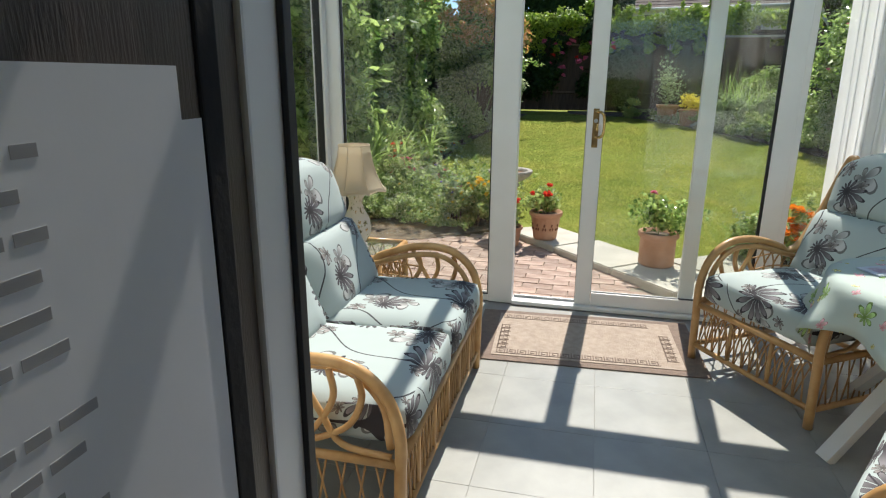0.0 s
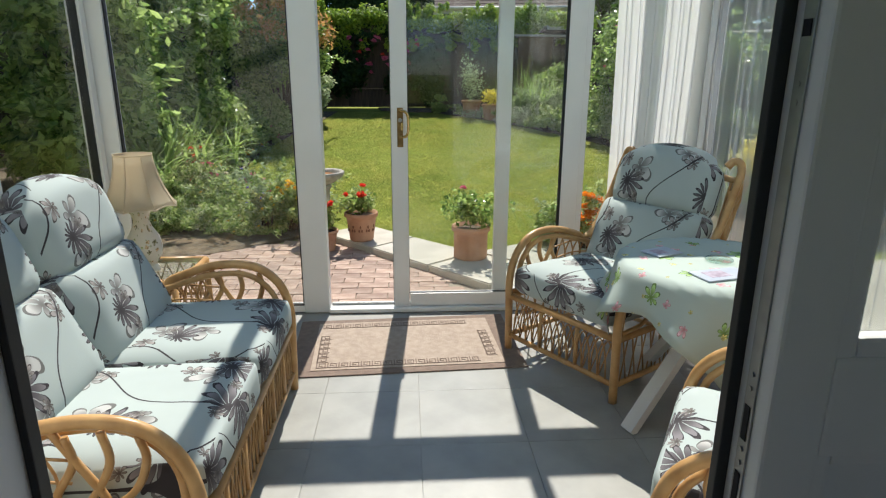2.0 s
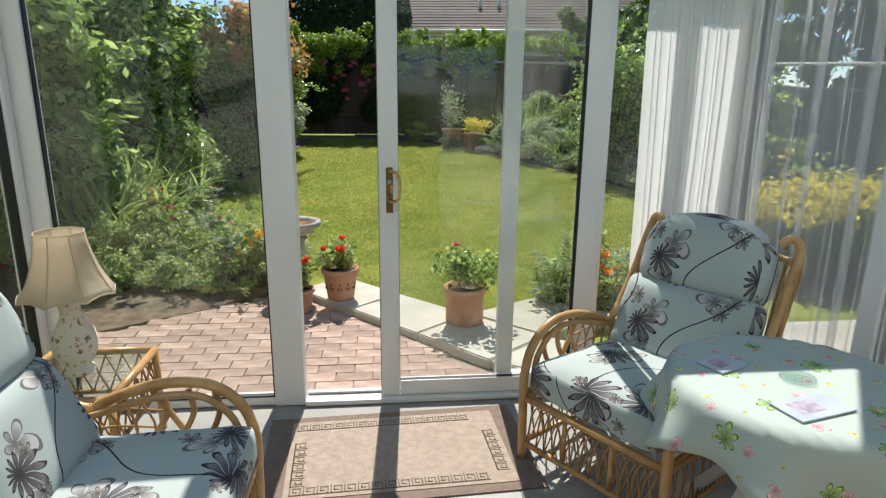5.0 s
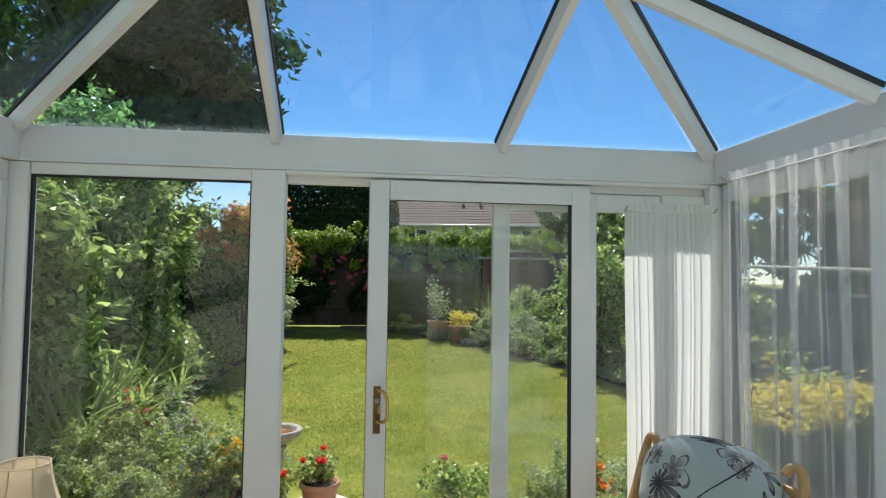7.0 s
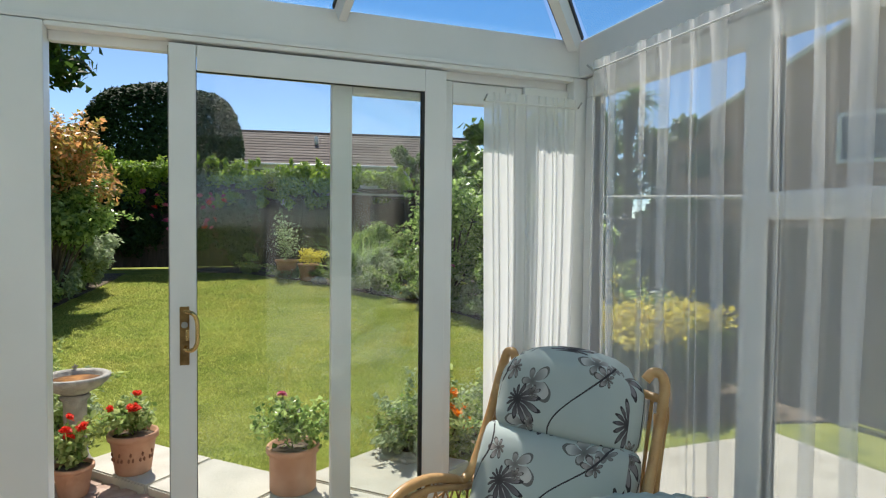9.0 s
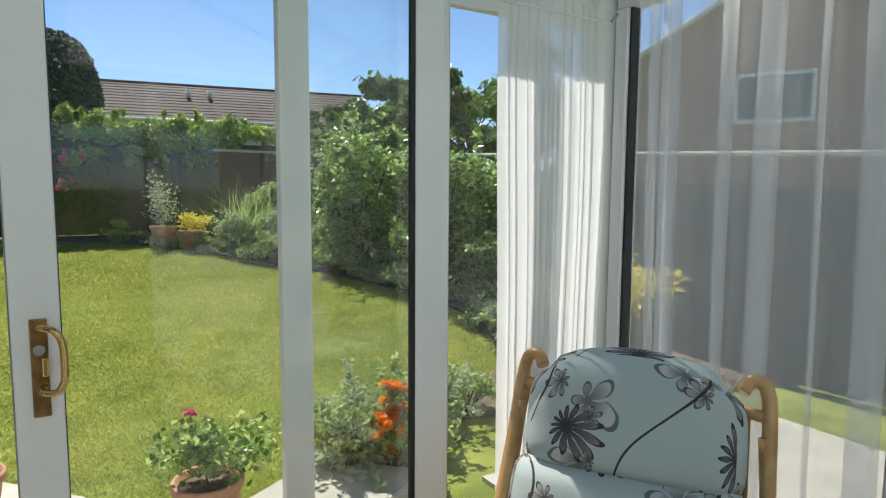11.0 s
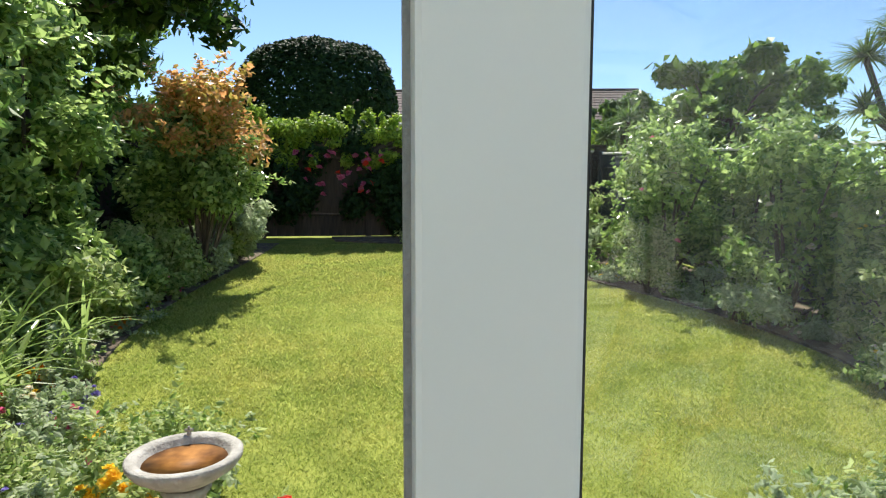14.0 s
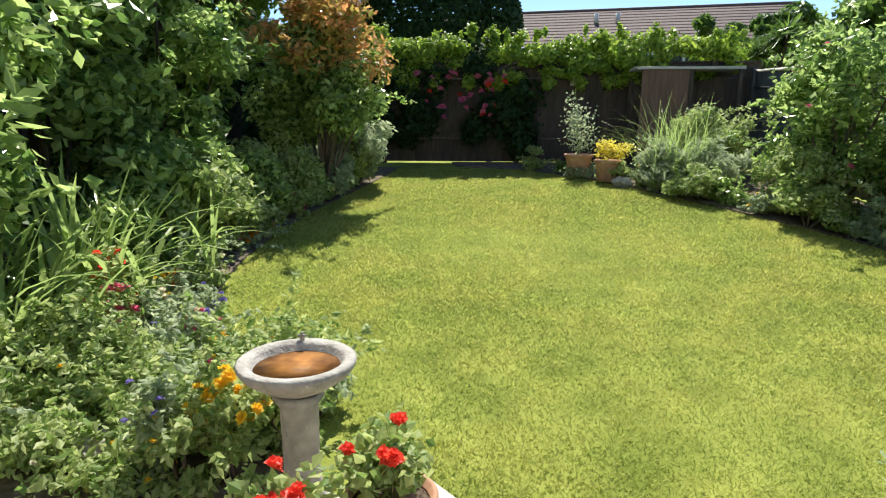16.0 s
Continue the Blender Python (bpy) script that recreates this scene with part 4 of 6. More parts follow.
def booklet(x, y, w, d, turn, label):
    top = thing("booklet", label, "booklet", at=pose(x, y, TZ + 0.0035, 0, 0, turn))
    part("cover", boxed(-w / 2, w / 2, -d / 2, d / 2, 0.001, 0.006, bevel=0.0008), BOOK_COVER, top)
    bm = bmesh.new()
    box(bm, -w * 0.32, w * 0.1, -d * 0.25, d * 0.3, 0.006, 0.0064)
    part("cover_picture", bm, surface("cover_picture", (0.30, 0.22, 0.30), (0.55, 0.50, 0.60), scale=40, bump=0), top, "printed cover picture")


booklet(1.09, 2.53, 0.13, 0.10, 25, "thin pale blue booklet on the tablecloth")
booklet(1.19, 2.24, 0.20, 0.11, 14, "flat pale blue booklet on the tablecloth")
dish = thing("glass_coaster", "small round clear glass coaster on the tablecloth", "coaster", at=pose(1.265, 2.41, TZ + 0.0035))
bm = bmesh.new()
lathe(bm, [(0.045, 0), (0.052, 0.006), (0.050, 0.010), (0.040, 0.007), (0.0001, 0.006)], 28)
part("rim", bm, CLEAR_TOP, dish)

# ---- side table and lamp ----
LX, LY = -1.20, 3.19
side = thing("cane_side_table", "low cane side table with a glass top", "side table", at=pose(LX, LY, F) @ Matrix.Scale(1.045, 4))
for sx in (-0.20, 0.20):
    for sy in (-0.22, 0.22):
        bm = bmesh.new()
        tube(bm, [(sx, sy, 0), (sx, sy, 0.36)], 0.015, 8)
        part("leg", bm, CANE, side)
for a, b in (((-0.2, -0.22), (0.2, -0.22)), ((0.2, -0.22), (0.2, 0.22)), ((0.2, 0.22), (-0.2, 0.22)), ((-0.2, 0.22), (-0.2, -0.22))):
    bm = bmesh.new()
    tube(bm, [(*a, 0.362), (*b, 0.362)], 0.016, 8)
    part("top_rail", bm, CANE, side)
    bm = bmesh.new()
    A, B = Vector((*a, 0)), Vector((*b, 0))
    for k in range(6):
        p, q = A.lerp(B, k / 6), A.lerp(B, (k + 1) / 6)
        tube(bm, [p + Vector((0, 0, 0.18)), q + Vector((0, 0, 0.345))], 0.004, 5, 2)
        tube(bm, [q + Vector((0, 0, 0.18)), p + Vector((0, 0, 0.345))], 0.004, 5, 2)
    tube(bm, [A + Vector((0, 0, 0.18)), B + Vector((0, 0, 0.18))], 0.010, 6)
    part("apron_weave", bm, WEAVE, side, "crossed thin cane")
part("glass_top", boxed(-0.19, 0.19, -0.21, 0.21, 0.366, 0.374, bevel=0.002), CLEAR_TOP, side, "clear glass top")


def table_lamp():
    top = thing("table_lamp", "cream china table lamp with a panelled silk shade", "lamp", at=pose(LX, LY, F + 0.393) @ Matrix.Scale(1.045, 4))
    bm = bmesh.new()
    lathe(bm, [(0.058, 0), (0.062, 0.012), (0.048, 0.03), (0.05, 0.04), (0.078, 0.085), (0.083, 0.12), (0.075, 0.16), (0.045, 0.21), (0.036, 0.245), (0.042, 0.275), (0.060, 0.293), (0.055, 0.30), (0.02, 0.305)], 8)
    uvl = bm.loops.layers.uv.new("UVMap")
    for f in bm.faces:
        for lp in f.loops:
            co = lp.vert.co
            lp[uvl].uv = (math.atan2(co.y, co.x) * 0.08, co.z)
    part("body", bm, CHINA, top, "cream china body with painted flowers")
    bm = bmesh.new()
    tube(bm, [(0, 0, 0.30), (0, 0, 0.36)], 0.011, 10)
    part("stem", bm, BRASS, top)
    bm = bmesh.new()
    prof = [(0.166, 0.310), (0.148, 0.337), (0.122, 0.39), (0.102, 0.45), (0.090, 0.50), (0.084, 0.545)]
    rings = []
    for r, z in prof:
        ring = []
        for k in range(32):
            a = 2 * math.pi * k / 32
            sag = 1 - 0.06 * abs(math.sin(4 * a))
            low = 0.012 * abs(math.sin(4 * a)) if z < 0.32 else 0
            ring.append(bm.verts.new((r * sag * math.cos(a), r * sag * math.sin(a), z + low)))
        rings.append(ring)
    for a, b in zip(rings, rings[1:]):
        for k in range(32):
            bm.faces.new((a[k], a[(k + 1) % 32], b[(k + 1) % 32], b[k])).smooth = True
    shade = part("shade", bm, SHADE, top, "cream silk panelled shade")
    mod = shade.modifiers.new("thick", "SOLIDIFY")
    mod.thickness = 0.002
    for k in range(8):
        bm = bmesh.new()
        a = 2 * math.pi * k / 8
        tube(bm, [(r * 1.004 * math.cos(a), r * 1.004 * math.sin(a), z) for r, z in prof], 0.0022, 5, 3)
        part("shade_piping", bm, SHADE, shade, "cream piping on the shade rib")
    for r, z in (prof[0], prof[-1]):
        bm = bmesh.new()
        tube(bm, [(r * (1 - 0.06 * abs(math.sin(4 * t))) * math.cos(t), r * (1 - 0.06 * abs(math.sin(4 * t))) * math.sin(t), z + (0.012 * abs(math.sin(4 * t)) if z < 0.32 else 0)) for t in [2 * math.pi * q / 32 for q in range(33)]], 0.003, 5, 1)
        part("shade_trim", bm, SHADE, shade, "cream piping round the shade rim")


table_lamp()

# ---- doormat ----
def doormat():
    top = thing("doormat", "beige doormat with a brown Greek key border", "mat", at=pose(0.065, 3.132, F + 0.001, 0, 0, 3.0))
    w, d = 1.115, 0.655
    part("backing", boxed(-w / 2, w / 2, -d / 2, d / 2, 0.0, 0.006, bevel=0.002), MAT_DARK, top, "brown border of the mat")
    part("mat_surface", boxed(-w / 2 + 0.10, w / 2 - 0.10, -d / 2 + 0.05, d / 2 - 0.05, 0.006, 0.009, bevel=0.001), MAT, top)
    def key(bm, x, y, ux, uy):
        u = 0.008
        for a, b in (((0, 0), (5, 0)), ((5, 0), (5, 5)), ((5, 5), (1.6, 5)), ((1.6, 5), (1.6, 2.2)), ((1.6, 2.2), (3.3, 2.2)), ((0, 0), (0, 5.9))):
            xs = sorted((a[0] * u, b[0] * u))
            ys_ = sorted((a[1] * u, b[1] * u))
            p0 = Vector((xs[0] - u / 3, ys_[0] - u / 3))
            p1 = Vector((xs[1] + u / 3, ys_[1] + u / 3))
            if ux == 0:
                p0, p1 = Vector((p0.y, p0.x)), Vector((p1.y, p1.x))
            box(bm, x + p0.x, x + p1.x, y + p0.y, y + p1.y, 0.009, 0.0105)
    nx, ny = int((w - 0.30) / 0.052), int((d - 0.30) / 0.052)
    for y in (-d / 2 + 0.075, d / 2 - 0.12):
        bm = bmesh.new()
        for k in range(nx):
            key(bm, -w / 2 + 0.125 + 0.052 * k, y, 1, 0)
        box(bm, -w / 2 + 0.122, -w / 2 + 0.122 + 0.052 * nx, y - 0.004, y, 0.009, 0.0105)
        part("key_border", bm, MAT_DARK, top, "brown Greek key pattern")
    for x in (-w / 2 + 0.125, w / 2 - 0.17):
        bm = bmesh.new()
        for k in range(ny):
            key(bm, x, -d / 2 + 0.13 + 0.052 * k, 0, 1)
        box(bm, x - 0.004, x, -d / 2 + 0.127, -d / 2 + 0.127 + 0.052 * ny, 0.009, 0.0105)
        part("key_border", bm, MAT_DARK, top, "brown Greek key pattern")


doormat()

# ---- garden ground ----
rng = np.random.default_rng(11)


def outline(pts, steps=5):
    return [(p.x, p.y) for p in curve_points([(*q, 0) for q in pts], steps)]


def ground_sheet(name, material, label, category):
    """One sheet to the horizon, finer near the house, rising gently down the garden."""
    xs = [-900, -200, -60, -25] + [-12 + 0.8 * k for k in range(31)] + [25, 60, 200, 900]
    ys = [-900, -100, -20, -3.4] + [3.7 + 0.6 * k for k in range(26)] + [25, 60, 200, 900]
    verts = [(x, y, ground_z(y) - (0.35 if y < 3.7 else 0) + 0.012 * noise.noise(Vector((x * 0.6, y * 0.6, 0))) * (abs(x) < 12)) for y in ys for x in xs]
    n = len(xs)
    faces = [(j * n + i, j * n + i + 1, (j + 1) * n + i + 1, (j + 1) * n + i) for j in range(len(ys) - 1) for i in range(n - 1)]
    return tagged(new(name, sheet(name, verts, faces, material)), label, category, kind="structure")


ground_sheet("ground", LAWN_MAT, "mown sunlit lawn", "lawn")


def patch(name, pts, z_up, thick, material, label, category, kind="structure"):
    """A flat bed laid on the ground, following its slope."""
    bm = bmesh.new()
    vs = [bm.verts.new((x, y, ground_z(y) + z_up)) for x, y in pts]
    f = bm.faces.new(vs)
    got = bmesh.ops.extrude_face_region(bm, geom=[f])
    bmesh.ops.translate(bm, vec=(0, 0, -thick), verts=[v for v in got["geom"] if isinstance(v, bmesh.types.BMVert)])
    bmesh.ops.recalc_face_normals(bm, faces=bm.faces[:])
    return solo(name, bm, material, label, category, kind=kind)


LEFT_EDGE = [(-0.72, 5.85), (-1.0, 6.3), (-1.55, 7.0), (-1.95, 7.7), (-2.2, 8.9), (-2.25, 10.5), (-2.1, 12.2), (-1.85, 14.5), (-1.75, 16.3)]
RIGHT_EDGE = [(1.2, 5.05), (2.2, 5.4), (3.3, 6.3), (4.0, 7.8), (3.9, 9.4), (3.5, 10.8), (2.8, 12.6), (2.0, 14.3), (0.8, 16.0), (-0.6, 16.6)]
patch("bed_left", plotted(outline(LEFT_EDGE) + [(-5.4, 16.4), (-5.4, 4.6), (-2.1, 4.62), (-1.27, 5.18), (-0.72, 5.7)]), 0.022, 0.06, SOIL, "dark soil flower bed", "flower bed")
patch("bed_right", plotted(outline(RIGHT_EDGE[1:]) + [(-0.7, 17.2), (5.1, 17.2), (5.1, 4.6)]), 0.022, 0.06, SOIL, "dark soil flower bed under the fence", "flower bed")

# paving
paving = patch("pavement", plotted([(-2.7, 3.68), (1.05, 3.68), (0.62, 4.1), (-0.62, 5.44), (-1.27, 5.17), (-2.7, 4.15)]), PATIO - LAWN - 0.012, 0.2, SAND, "red and buff block paving", "paving")


def on_paving(x, y):
    x, y = x / 0.98, 3.6 + (y - 3.6) / 0.96
    return y < 5.36 - 1.14 * (x + 0.575) and y < 5.22 + 0.75 * (x + 1.27) and y > 3.74


paver = link_mesh("paver", boxed(-0.099, 0.099, -0.0495, 0.0495, -0.03, 0.0, bevel=0.005), BRICK)
rngp = random.Random(2)
for j in range(22):
    for i in range(24):
        x = -3.2 + 0.203 * i + (0.1 if j % 2 else 0)
        y = 3.75 + 0.103 * j
        if on_paving(x, y) and x > -2.3:
            b_ = new("brick", paver)
            b_.parent = paving
            b_.matrix_basis = pose(x, y, PATIO + rngp.uniform(-0.003, 0.002), rngp.uniform(-0.8, 0.8), rngp.uniform(-0.8, 0.8), rngp.uniform(-0.8, 0.8))


def slab(pts, z, label):
    bm = bmesh.new()
    f = bm.faces.new([bm.verts.new((x, y, z)) for x, y in pts])
    got = bmesh.ops.extrude_face_region(bm, geom=[f])
    bmesh.ops.translate(bm, vec=(0, 0, -0.10), verts=[v for v in got["geom"] if isinstance(v, bmesh.types.BMVert)])
    bmesh.ops.recalc_face_normals(bm, faces=bm.faces[:])
    bmesh.ops.bevel(bm, geom=[e for e in bm.edges], offset=0.008, segments=2, affect="EDGES")
    return solo("paving_slab", bm, CONCRETE, label, "paving slab", group="concrete edging slabs")


for pts in ([(-0.66, 5.47), (-0.22, 4.97), (0.13, 5.30), (-0.30, 5.78)], [(-0.21, 4.96), (0.22, 4.47), (0.60, 4.80), (0.14, 5.29)],
            [(0.23, 4.46), (0.62, 4.02), (1.04, 4.36), (0.61, 4.79)], [(0.63, 4.01), (1.0, 3.74), (1.62, 3.90), (1.05, 4.35)], [(0.62, 4.81), (1.05, 4.37), (1.65, 4.72), (1.2, 5.16)]):
    slab(plotted(pts), -0.05, "pale weathered concrete slab beside the brick paving")
structure("path", boxed(1.86, 4.0, 0.6, 4.55, PATIO - 0.15, PATIO + 0.005), CONCRETE, "pale concrete path beside the conservatory", "path")

# grass blades, close to the door only; farther off the sheet's own tone takes over
def inside_lawn(x, y):
    le = np.interp(y, [5.0, 5.85, 7.0, 7.7, 8.9, 12.2, 16.3], [0.4, -0.72, -1.55, -1.95, -2.2, -2.2, -2.1])
    re = np.interp(y, [5.0, 5.4, 6.3, 7.8, 9.4, 10.8, 12.6, 14.3, 16.0], [1.2, 2.2, 3.3, 4.0, 3.9, 3.5, 2.8, 2.0, 0.8])
    off = y > 5.72 - 0.93 * (x + 0.3)
    return (x > le) & (x < re) & off


N = 420000
u = rng.uniform(0, 1, N)
gy = 4.9 + 11.2 * u ** 1.7
gx = rng.uniform(-2.3, 4.1, N)
keep = inside_lawn(gx, gy)
gx, gy, _ = plot(gx[keep], gy[keep])
k = len(gx)
gz = LAWN + 0.074 * np.clip(gy - 5.5, 0, 8.8)
ang = rng.uniform(0, 2 * np.pi, k)
hgt = rng.uniform(0.008, 0.026, k) * (1 + 0.03 * (gy - 5))
wid = rng.uniform(0.0018, 0.0036, k) * (1 + 0.24 * (gy - 5))
lean = rng.uniform(0.5, 1.9, k) * hgt
dx, dy = np.cos(ang), np.sin(ang)
la = rng.uniform(0, 2 * np.pi, k)
v0 = np.stack([gx - dx * wid, gy - dy * wid, gz - 0.004], 1)
v1 = np.stack([gx + dx * wid, gy + dy * wid, gz - 0.004], 1)
v2 = np.stack([gx + np.cos(la) * lean, gy + np.sin(la) * lean, gz + hgt], 1)
vv = np.stack([v0, v1, v2], 1).reshape(-1, 3)
ii = np.arange(k) * 3
tagged(new("grass", sheet("grass", vv.tolist(), np.stack([ii, ii + 1, ii + 2], 1).tolist(), BLADES)), "short bright green grass blades of the lawn", "grass", kind="stuff")


# ---- plants ----
BLOOMS = {}


def bloom_mesh(material, size, variant):
    """One flower head: rings of cupped petals round a small heart."""
    key = (material.name, round(size, 3), variant)
    if key not in BLOOMS:
        r = np.random.default_rng(variant + 5)
        verts, faces = [], []
        for ring, (count, reach, lift) in enumerate(((7, 1.0, 0.10), (6, 0.72, 0.28), (4, 0.42, 0.42))):
            for q in range(count):
                a = 2 * np.pi * (q + 0.5 * ring) / count + r.normal() * 0.15
                L, w = size * reach * r.uniform(0.85, 1.1) * 0.62, size * 0.26
                dx_, dy_ = math.cos(a), math.sin(a)
                i0 = len(verts)
                verts += [(0, 0, size * 0.05), (dx_ * L * 0.6 - dy_ * w, dy_ * L * 0.6 + dx_ * w, size * lift), (dx_ * L, dy_ * L, size * (lift + r.normal() * 0.06)), (dx_ * L * 0.6 + dy_ * w, dy_ * L * 0.6 - dx_ * w, size * lift)]
                faces += [(i0, i0 + 1, i0 + 2), (i0, i0 + 2, i0 + 3)]
        BLOOMS[key] = sheet("flower", verts, faces, material)
    return BLOOMS[key]


def bloom(parent, where, size, material, rnd):
    o = new("flower", bloom_mesh(material, size, rnd.randrange(4)))
    o.parent = parent
    o.matrix_basis = pose(*where, rnd.uniform(-50, 35), rnd.uniform(-40, 40), rnd.uniform(0, 360))
    return o


def plant(name, label, category, leaf_data, stems=None, group="", flowers=None, at=None):
    top = thing(name, label, category, group, at)
    ob = new("foliage", leaf_data)
    ob.parent = top
    for st in stems or []:
        part("stem", st, BARK, top)
    rnd = random.Random(len(bpy.data.objects))
    for where, size, material in (flowers or []):
        bloom(top, where, size, material, rnd)
    return top


def stems_from(base, tips, r=0.015):
    """One tapered stem to each tip."""
    out = []
    b = Vector(base)
    for t in tips:
        t = Vector(t)
        mid = b.lerp(t, 0.5) + Vector((0, 0, 0.15 * (t - b).length)) * 0.4
        bm = bmesh.new()
        tube(bm, [b, mid, t], r, 6, 3, r * 0.3)
        out.append(bm)
    return out


def shrub(name, label, x, y, w, d, h, material, size, count, blobs=14, seed=0, category="shrub", base=0.1, flowers=None, aspect=1.9, group="", shoots=None):
    """Uneven leafy clumps with gaps, and loose leafy shoots that break the outline."""
    r = np.random.default_rng(seed)
    big = h > 0.7
    x, y, s = (float(v) for v in plot(x, y))
    w, d, h, size, base = w * s, d * s, h * s, size * s, base * s
    g = ground_z(y)
    bl = []
    n = blobs * (2 if big else 1)
    for _ in range(n):
        t = r.uniform(0, 1)
        zz = base + (h - base) * (0.10 + 0.80 * t)
        shrink = math.sqrt(max(0.15, 1 - (max(0, t - 0.45) / 0.6) ** 2))
        a, q = r.uniform(0, 2 * np.pi), r.uniform(0.15, 0.92)
        rr = r.uniform(0.13, 0.26) if big else r.uniform(0.22, 0.38)
        bl.append((x + math.cos(a) * w / 2 * q * shrink, y + math.sin(a) * d / 2 * q * shrink, g + zz, w * rr * 0.85, d * rr * 0.85, min(h * 0.2, (w + d) / 2 * rr * 0.75)))
    c, nrm = clumped(r, bl, count, 0.25)
    k = shoots if shoots is not None else (int(16 * w * h) if big else 6)
    parts_c, parts_n = [c], [nrm]
    for _ in range(k):
        q = bl[r.integers(len(bl))]
        dr = r.normal(size=3)
        dr[2] = abs(dr[2]) * 0.9 + 0.35
        dr /= np.linalg.norm(dr)
        L = r.uniform(0.25, 0.6) * (0.55 + 0.25 * h)
        m = int(max(8, L / size * 2.2))
        tt = r.uniform(0.15, 1.0, m)[:, None]
        p = np.array(q[:3]) + dr * np.array((q[3], q[4], q[5])) * 0.6 + dr * L * tt - np.array((0, 0, 0.25 * L)) * tt ** 2 + r.normal(size=(m, 3)) * size * 0.6
        parts_c.append(p)
        parts_n.append(np.tile(np.array((dr[0], dr[1], 0.8)), (m, 1)))
    c, nrm = np.concatenate(parts_c), np.concatenate(parts_n)
    ok = c[:, 2] > g + 0.01
    c, nrm = c[ok], nrm[ok]
    nrm = nrm * 0.6 + r.normal(size=nrm.shape) * 0.35
    data = leaf_mesh(name + "_leaves", c, size, material, r, aspect=aspect, normals=nrm, up=0.55)
    fl = []
    for nm, mat_, cnt, fs in flowers or []:
        fc, fn = clumped(r, bl, cnt, 0.95)
        fc[:, 2] += 0.02
        fc = fc[fc[:, 2] > g + 0.05]
        fl += [(tuple(float(v) for v in p), fs, mat_) for p in fc]
    tips = [(q[0], q[1], q[2]) for q in bl[:12 if big else 4]]
    return plant(name, label, category, data, stems_from((x, y, g - 0.02), tips, 0.010 + 0.006 * h), group, fl)


# left border, tall shrubs
shrub("tall_shrub", "tall leafy green shrub in full sun", -3.35, 9.8, 1.7, 1.7, 3.5, L_SHRUB, 0.064, 16500, 20, 13)
shrub("tall_shrub", "tall leafy green shrub in full sun", -3.3, 6.6, 1.7, 1.9, 3.3, L_SHRUB, 0.064, 19800, 22, 1)
shrub("tall_shrub", "tall leafy green shrub in full sun", -3.7, 8.6, 2.1, 2.3, 3.9, L_SHRUB, 0.066, 23100, 24, 2)
shrub("tall_shrub", "tall leafy green shrub in full sun", -4.5, 5.2, 1.8, 1.8, 3.4, L_SHRUB, 0.068, 14025, 18, 3)
shrub("tall_shrub", "tall dense green shrub by the side wall", -3.4, 4.2, 1.3, 1.5, 2.9, L_SHRUB, 0.064, 12375, 16, 4)
shrub("tall_shrub", "tall dense green shrub by the side wall", -3.6, 2.5, 1.3, 1.8, 2.8, L_SHRUB, 0.072, 8250, 16, 44)
shrub("broad_shrub", "broad dark green shrub behind the border", -4.3, 11.0, 2.2, 2.6, 3.4, L_IVY, 0.065, 15000, 20, 5)
shrub("copper_shrub", "shrub with copper orange young leaves", -2.2, 12.0, 1.7, 1.7, 2.75, L_ORANGE, 0.055, 6000, 14, 6, base=1.75)
shrub("leafy_shrub", "green leafy shrub under copper shoots", -2.25, 12.0, 1.8, 1.7, 2.3, L_SHRUB, 0.055, 11000, 14, 7, base=0.8)
shrub("grey_shrub", "feathery grey-green shrub at the lawn edge", -2.05, 13.4, 1.2, 1.3, 1.75, L_GREY, 0.035, 9000, 12, 8, aspect=3.0)
shrub("mid_shrub", "leafy mid-height shrub in the border", -2.9, 9.6, 1.0, 1.2, 1.1, L_SHRUB, 0.045, 7000, 12, 9)
shrub("mid_shrub", "leafy mid-height shrub in the border", -2.8, 10.9, 0.9, 1.0, 0.9, L_BED, 0.04, 5000, 12, 10)
shrub("mid_shrub", "leafy mid-height shrub in the border", -2.9, 14.9, 1.5, 1.6, 1.6, L_IVY, 0.05, 6000, 12, 12)


def strap_plant(name, label, x, y, count, length, seed, width=0.022):
    """Sword-shaped leaves that arch from one crown, each a leaf of its own."""
    r = np.random.default_rng(seed)
    x, y, s = (float(v) for v in plot(x, y))
    length, width = length * s, width * s
    g = ground_z(y)
    top = thing(name, label, "plant", "sword-leaved clumps")
    for _ in range(count):
        verts, faces = [], []
        a = r.uniform(0, 2 * np.pi)
        L = length * r.uniform(0.6, 1.15)
        out = r.uniform(0.2, 0.9)
        bx, by = x + r.normal() * 0.16, y + r.normal() * 0.16
        sx, sy = -math.sin(a), math.cos(a)
        for s in range(8):
            t = s / 7
            px = bx + math.cos(a) * out * L * t ** 1.5
            py = by + math.sin(a) * out * L * t ** 1.5
            pz = g + L * (t * 0.98 - 0.62 * out * t ** 2.8)
            w = width * (1 - t) ** 0.6 * (0.5 + t if t < 0.3 else 1)
            verts += [(px - sx * w, py - sy * w, pz), (px, py, pz - w * 0.35), (px + sx * w, py + sy * w, pz)]
        for s in range(7):
            q = 3 * s
            faces += [(q, q + 1, q + 4, q + 3), (q + 1, q + 2, q + 5, q + 4)]
        o = new("leaf", sheet("leaf", verts, faces, L_SHRUB))
        o.parent = top
    return top


strap_plant("sword_leaf_plant", "clump of arching sword-shaped leaves", -2.55, 7.2, 100, 1.25, 21, 0.030)
strap_plant("sword_leaf_plant", "clump of arching sword-shaped leaves", -2.6, 6.5, 90, 1.15, 22, 0.030)
strap_plant("sword_leaf_plant", "clump of arching sword-shaped leaves", -2.5, 8.1, 60, 0.95, 23, 0.026)


